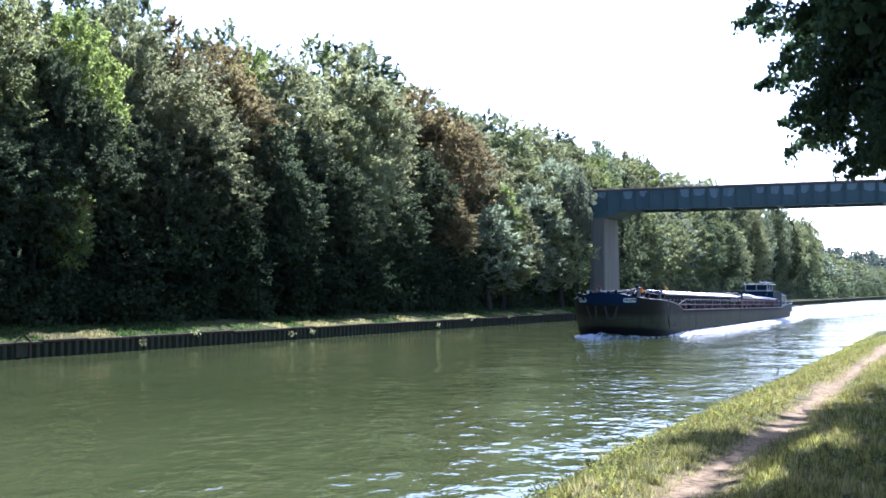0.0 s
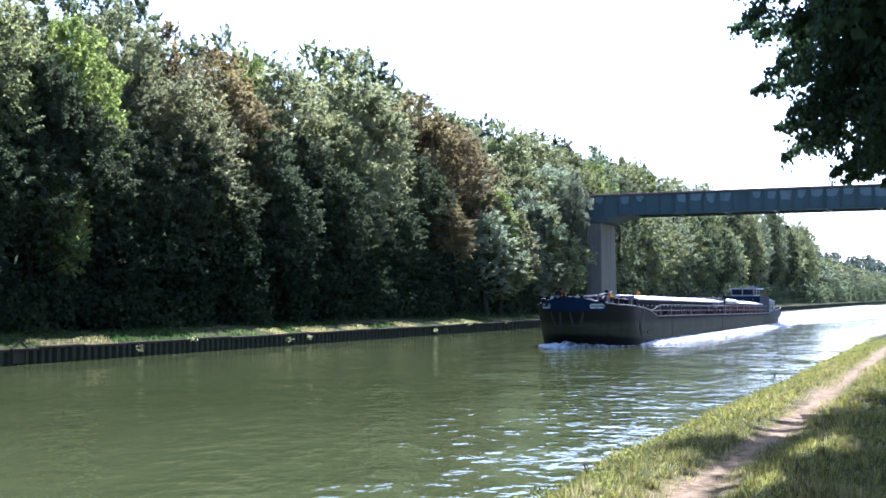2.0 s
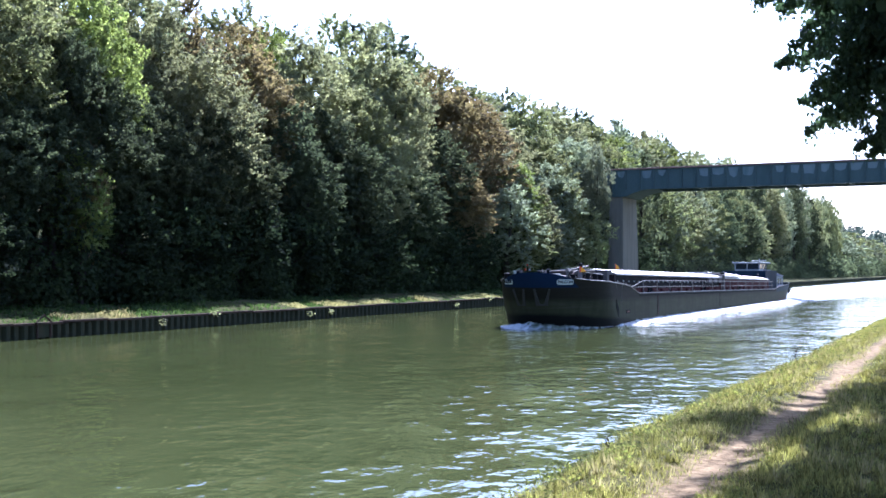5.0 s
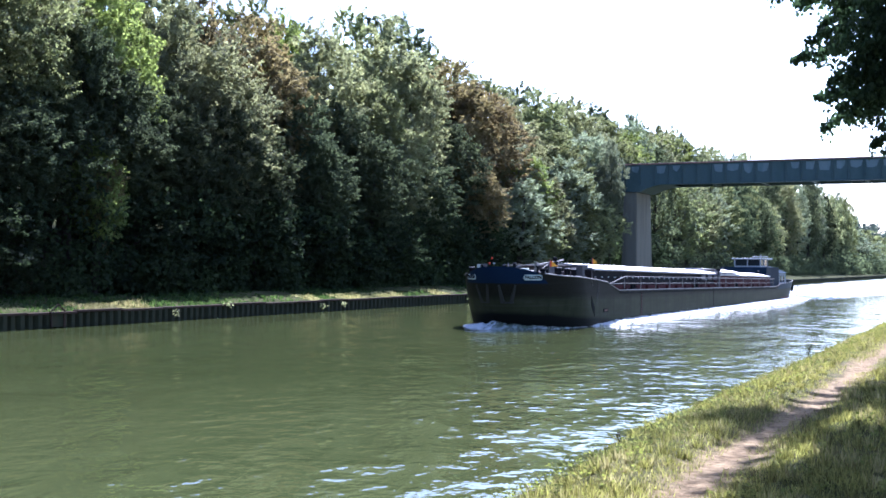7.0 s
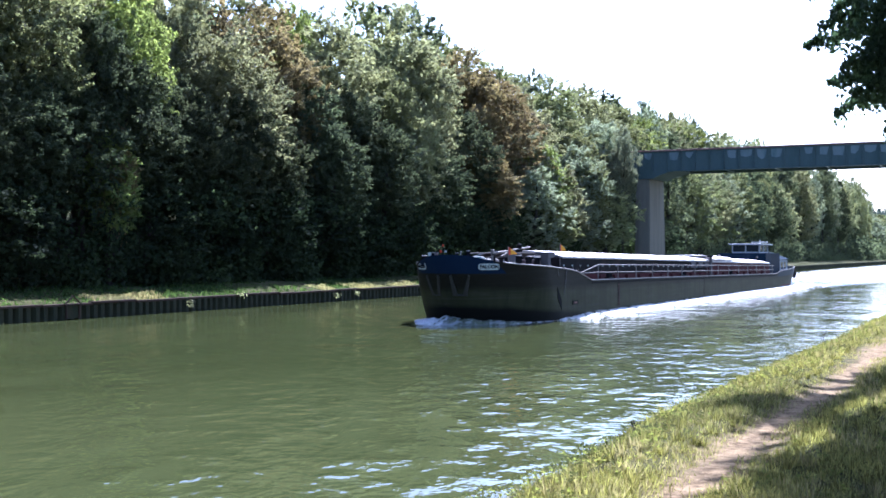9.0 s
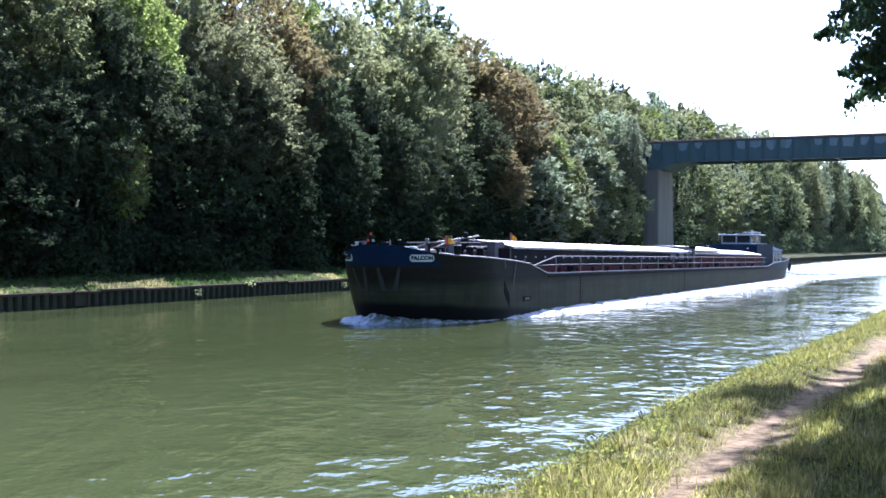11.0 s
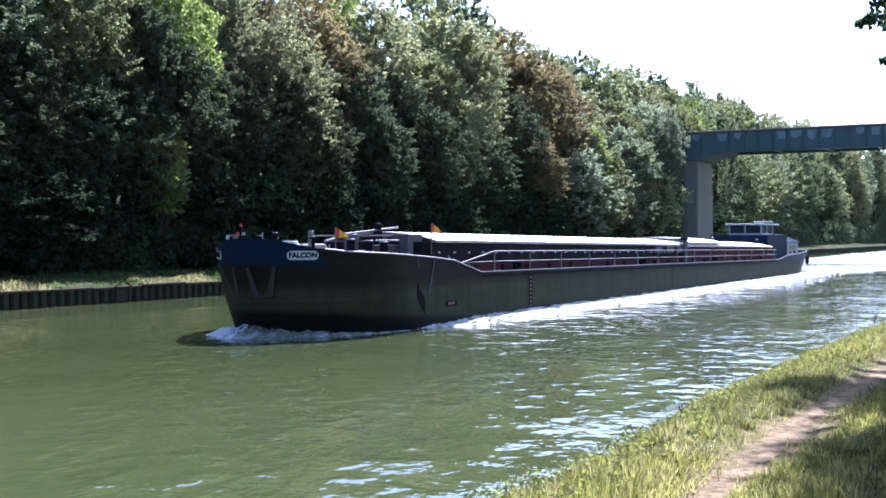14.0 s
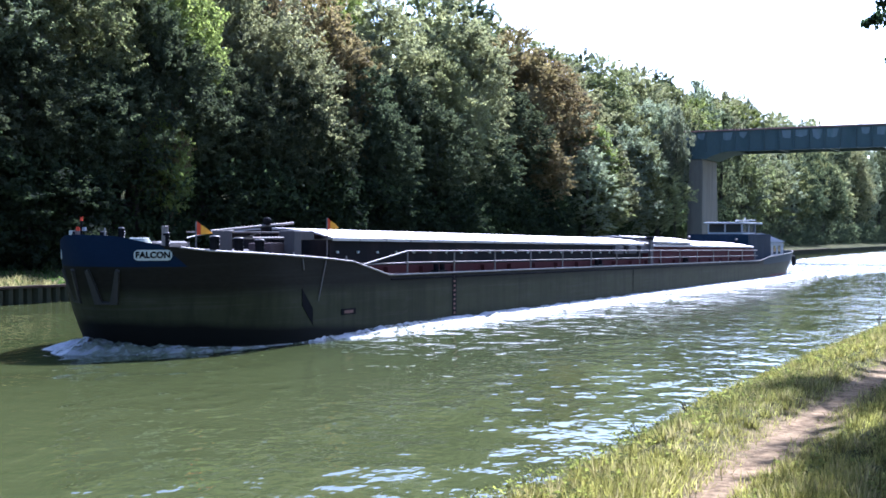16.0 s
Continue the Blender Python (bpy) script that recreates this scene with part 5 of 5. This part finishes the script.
    # aft accommodation
    part("accommodation", wedge_box(-2.0, 2.0, 55.2, 61.2, lambda y: 1.15, lambda y: 2.96), BLUE, b, "dark blue after cabin")
    w = part("wheelhouse", wedge_box(-1.15, 1.15, 57.0, 60.4, lambda y: 2.95, lambda y: 3.08), WHITE, b, "low white wheelhouse with large windows")
    for x in (-1.12, 0.0, 1.12):
        part("window_post", box(x - 0.05, 56.98, 3.08, x + 0.05, 57.06, 3.66), WHITE, w)
        part("window_post", box(x - 0.05, 60.32, 3.08, x + 0.05, 60.40, 3.66), WHITE, w)
    for s in (1, -1):
        part("pane", box(s * 1.11 - 0.01, 57.06, 3.09, s * 1.11 + 0.01, 60.32, 3.64), GLASS, w, "dark window pane")
        part("window_post", box(s * 1.12 - 0.045, 58.6, 3.08, s * 1.12 + 0.045, 58.72, 3.66), WHITE, w)
    for x0, x1 in ((-1.07, -0.05), (0.05, 1.07)):
        part("pane", box(x0, 57.0, 3.09, x1, 57.02, 3.64), GLASS, w, "dark window pane")
        part("pane", box(x0, 60.36, 3.09, x1, 60.38, 3.64), GLASS, w, "dark window pane")
    part("wheelhouse_roof", box(-1.35, 56.7, 3.64, 1.35, 61.6, 3.76, 0.03), WHITE, b, "flat white wheelhouse roof")
    part("signal_mast", tube((0.7, 59.4, 3.75), (0.7, 59.4, 4.1), 0.05), WHITE, b)
    part("radar_bar", box(-0.2, 60.2, 3.86, 1.2, 60.35, 3.95, 0.02), WHITE, b)
    for x, y, h in ((1.5, 54.2, 0.3), (-1.4, 53.6, 0.5), (-1.7, 54.6, 0.6)):
        p = part("ventilator", tube((x, y, 2.0), (x, y, 2.4 + h * 0.6), 0.08, sides=8), BLACK, b)
        part("vent_cowl", tube((x, y - 0.14, 2.45 + h * 0.6), (x, y + 0.14, 2.45 + h * 0.6), 0.06, sides=10), GALV, p, "pale ventilator cowl")
    part("engine_casing", box(-1.6, 59.0, 1.3, 1.7, 60.3, 2.98, 0.05), BLUE, b)
    cab = part("aft_cabin", wedge_box(-1.9, 1.9, 60.5, 65.4, lambda y: 1.2, lambda y: 2.42), PALE_WALL, b, "white after cabin with blue roof")
    for y in (60.95, 62.35, 63.7):
        part("cabin_window", box(1.9, y, 1.60, 1.912, y + 0.78, 2.18, 0.004), GLASS, cab, "dark cabin window")
    bm = bmesh.new()
    r0 = [bm.verts.new(p) for p in ((-2.0, 60.2, 2.42), (2.0, 60.2, 2.42), (2.0, 65.7, 2.42), (-2.0, 65.7, 2.42))]
    r1 = [bm.verts.new(p) for p in ((-1.1, 60.4, 3.06), (1.1, 60.4, 3.06), (1.0, 63.6, 3.0), (-1.0, 63.6, 3.0))]
    bm.faces.new(r0[::-1])
    bm.faces.new(r1)
    for i in range(4):
        bm.faces.new((r0[i], r0[(i + 1) % 4], r1[(i + 1) % 4], r1[i]))
    part("cabin_roof", bm, BLUE, cab, "blue hipped cabin roof")
    part("funnel", tube((0.6, 62.0, 2.9), (0.6, 62.0, 3.35), 0.09, sides=10), BLACK, b)
    bm = bmesh.new()
    for k in range(20):
        a0, a1 = 2 * math.pi * k / 20, 2 * math.pi * (k + 1) / 20
        tube((1.98, 68.4 + 0.3 * math.cos(a0), 1.05 + 0.3 * math.sin(a0)), (1.98, 68.4 + 0.3 * math.cos(a1), 1.05 + 0.3 * math.sin(a1)), 0.10, sides=8, bm=bm)
    part("tyre_fender", bm, RUBBER, b)
    part("rudder", box(-0.06, 66.6, -0.6, 0.06, 68.2, 0.55, 0.02), RED, b)
    return b


def churn(name, label, mat, rows, cols, place):
    """A strip of churned water on a grid; place(u, v) gives its points."""
    verts, faces = [], []
    for j in range(rows + 1):
        for i in range(cols + 1):
            verts.append(place(j / rows, i / cols))
    n = cols + 1
    for j in range(rows):
        for i in range(cols):
            k = j * n + i
            faces.append((k, k + 1, k + n + 1, k + n))
    ob = new(name, mesh_of(name, verts, faces, mat, True))
    return tagged(ob, label, "foam", kind="stuff")


def hull_line(s, grow):
    """A point of the waterline, s metres aft of the stem on the port side, pushed outwards."""
    pts = outline(0.0, grow)
    for (x0, y0), (x1, y1) in zip(pts, pts[1:]):
        if y0 <= s <= y1:
            k = (s - y0) / max(y1 - y0, 1e-6)
            return x0 + (x1 - x0) * k, s
    return pts[0][0], s


def build_foam():
    def bow_wave(side):
        base = outline(0.05)[:19]
        def place(u, v):
            k = u * 17.99
            i = int(k)
            x = base[i][0] + (base[i + 1][0] - base[i][0]) * (k - i)
            y = base[i][1] + (base[i + 1][1] - base[i][1]) * (k - i)
            out = (v * (1.25 - 1.0 * u)) * (1 + 0.25 * noise.noise((u * 9, side, 1.0))) - 0.12
            nx, ny = u ** 0.7, -(1 - u) ** 0.5
            z = (0.24 * max(0.0, 1 - 1.3 * u) ** 1.2 + 0.02) * math.sin(math.pi * min(1, v * 0.85 + 0.18)) ** 1.2 * (1 + 0.6 * noise.noise((u * 14, v * 4, side * 3)) + 0.5 * noise.noise((u * 45, v * 11, side * 5))) - 0.03 * v
            return (side * (x + nx * out), y + ny * out * 1.5, z if v < 0.999 else -0.06)
        return place
    # port side takes the shade-grey foam, starboard the sunlit white
    made = [churn("bow_wave", "foaming white bow wave thrown up by the barge", BOW_FOAM_SHADE, 90, 20, bow_wave(1)),
            churn("bow_wave", "foaming white bow wave thrown up by the barge", FOAM, 90, 20, bow_wave(-1))]

    def wash(side):
        def place(u, v):
            s = 4.4 + u * 64.6
            x, _ = hull_line(min(s, 60.0), 0.0)
            x -= 0.1 if s < 60 else 0.1 + (s - 60) * 0.08
            w = (0.10 + 1.0 * min(1, max(0.0, s - 5.2) / 4.0) + 0.9 * u) * (1 + 0.3 * noise.noise((s * 0.5, side * 2, 4.0)) + 0.12 * noise.noise((s * 1.9, side, 9.0)))
            rim = 0.17 * min(1, max(0.02, s - 5.0) / 4.0) * max(0.0, 1 - v * 1.15) ** 0.8
            rough = noise.noise((s * 1.4, v * 3, side)) + 0.9 * noise.noise((s * 4.1, v * 9, side * 2)) + 0.7 * noise.noise((s * 9.3, v * 15, side * 3))
            z = 0.03 + rim + 0.085 * rough * math.sin(math.pi * (0.12 + 0.8 * v)) - 0.05 * v
            return (side * (x + v * w), s, z if v < 0.999 else -0.08)
        return place
    made += [churn("side_wash", "bright white wash running along the barge's side", SIDE_FOAM, 760, 18, wash(1)),
             churn("side_wash", "bright white wash running along the barge's side", SIDE_FOAM, 300, 10, wash(-1))]

    def wake(u, v):
        s = 66.0 + u * u * 260
        half = 4.0 + 7.5 * min(1, u * 1.6)
        z = 0.07 * (noise.noise((s * 0.7, v * 14, 2.0)) + 0.6 * noise.noise((s * 1.7, v * 30, 5.0))) + 0.03
        return ((v * 2 - 1) * half * (1 + 0.1 * noise.noise((s * 0.2, round(v), 1.0))), s, z if 0.01 < v < 0.99 else -0.08)
    made.append(churn("wake", "glittering churned wake behind the barge", WAKE, 240, 60, wake))
    return made


build_piling()
BARGE = build_barge()
FOAMS = build_foam()


# ---- what moves ----
def motions():
    walk(CANAL, [(0.0, pose(0, 0, 0)), (16.0, pose(1.2, -4.5, 0))])  # the ripples drift with the breeze
    way = [(0.0, 51.2), (2.0, 44.7), (4.0, 38.5), (6.5, 30.75), (9.0, 22.75), (11.5, 14.5), (14.0, 6.4), (16.0, 0.0)]
    for thing in [BARGE] + FOAMS:
        walk(thing, [(t, pose(-21.55, 20.8 + s, 0)) for t, s in way])


motions()
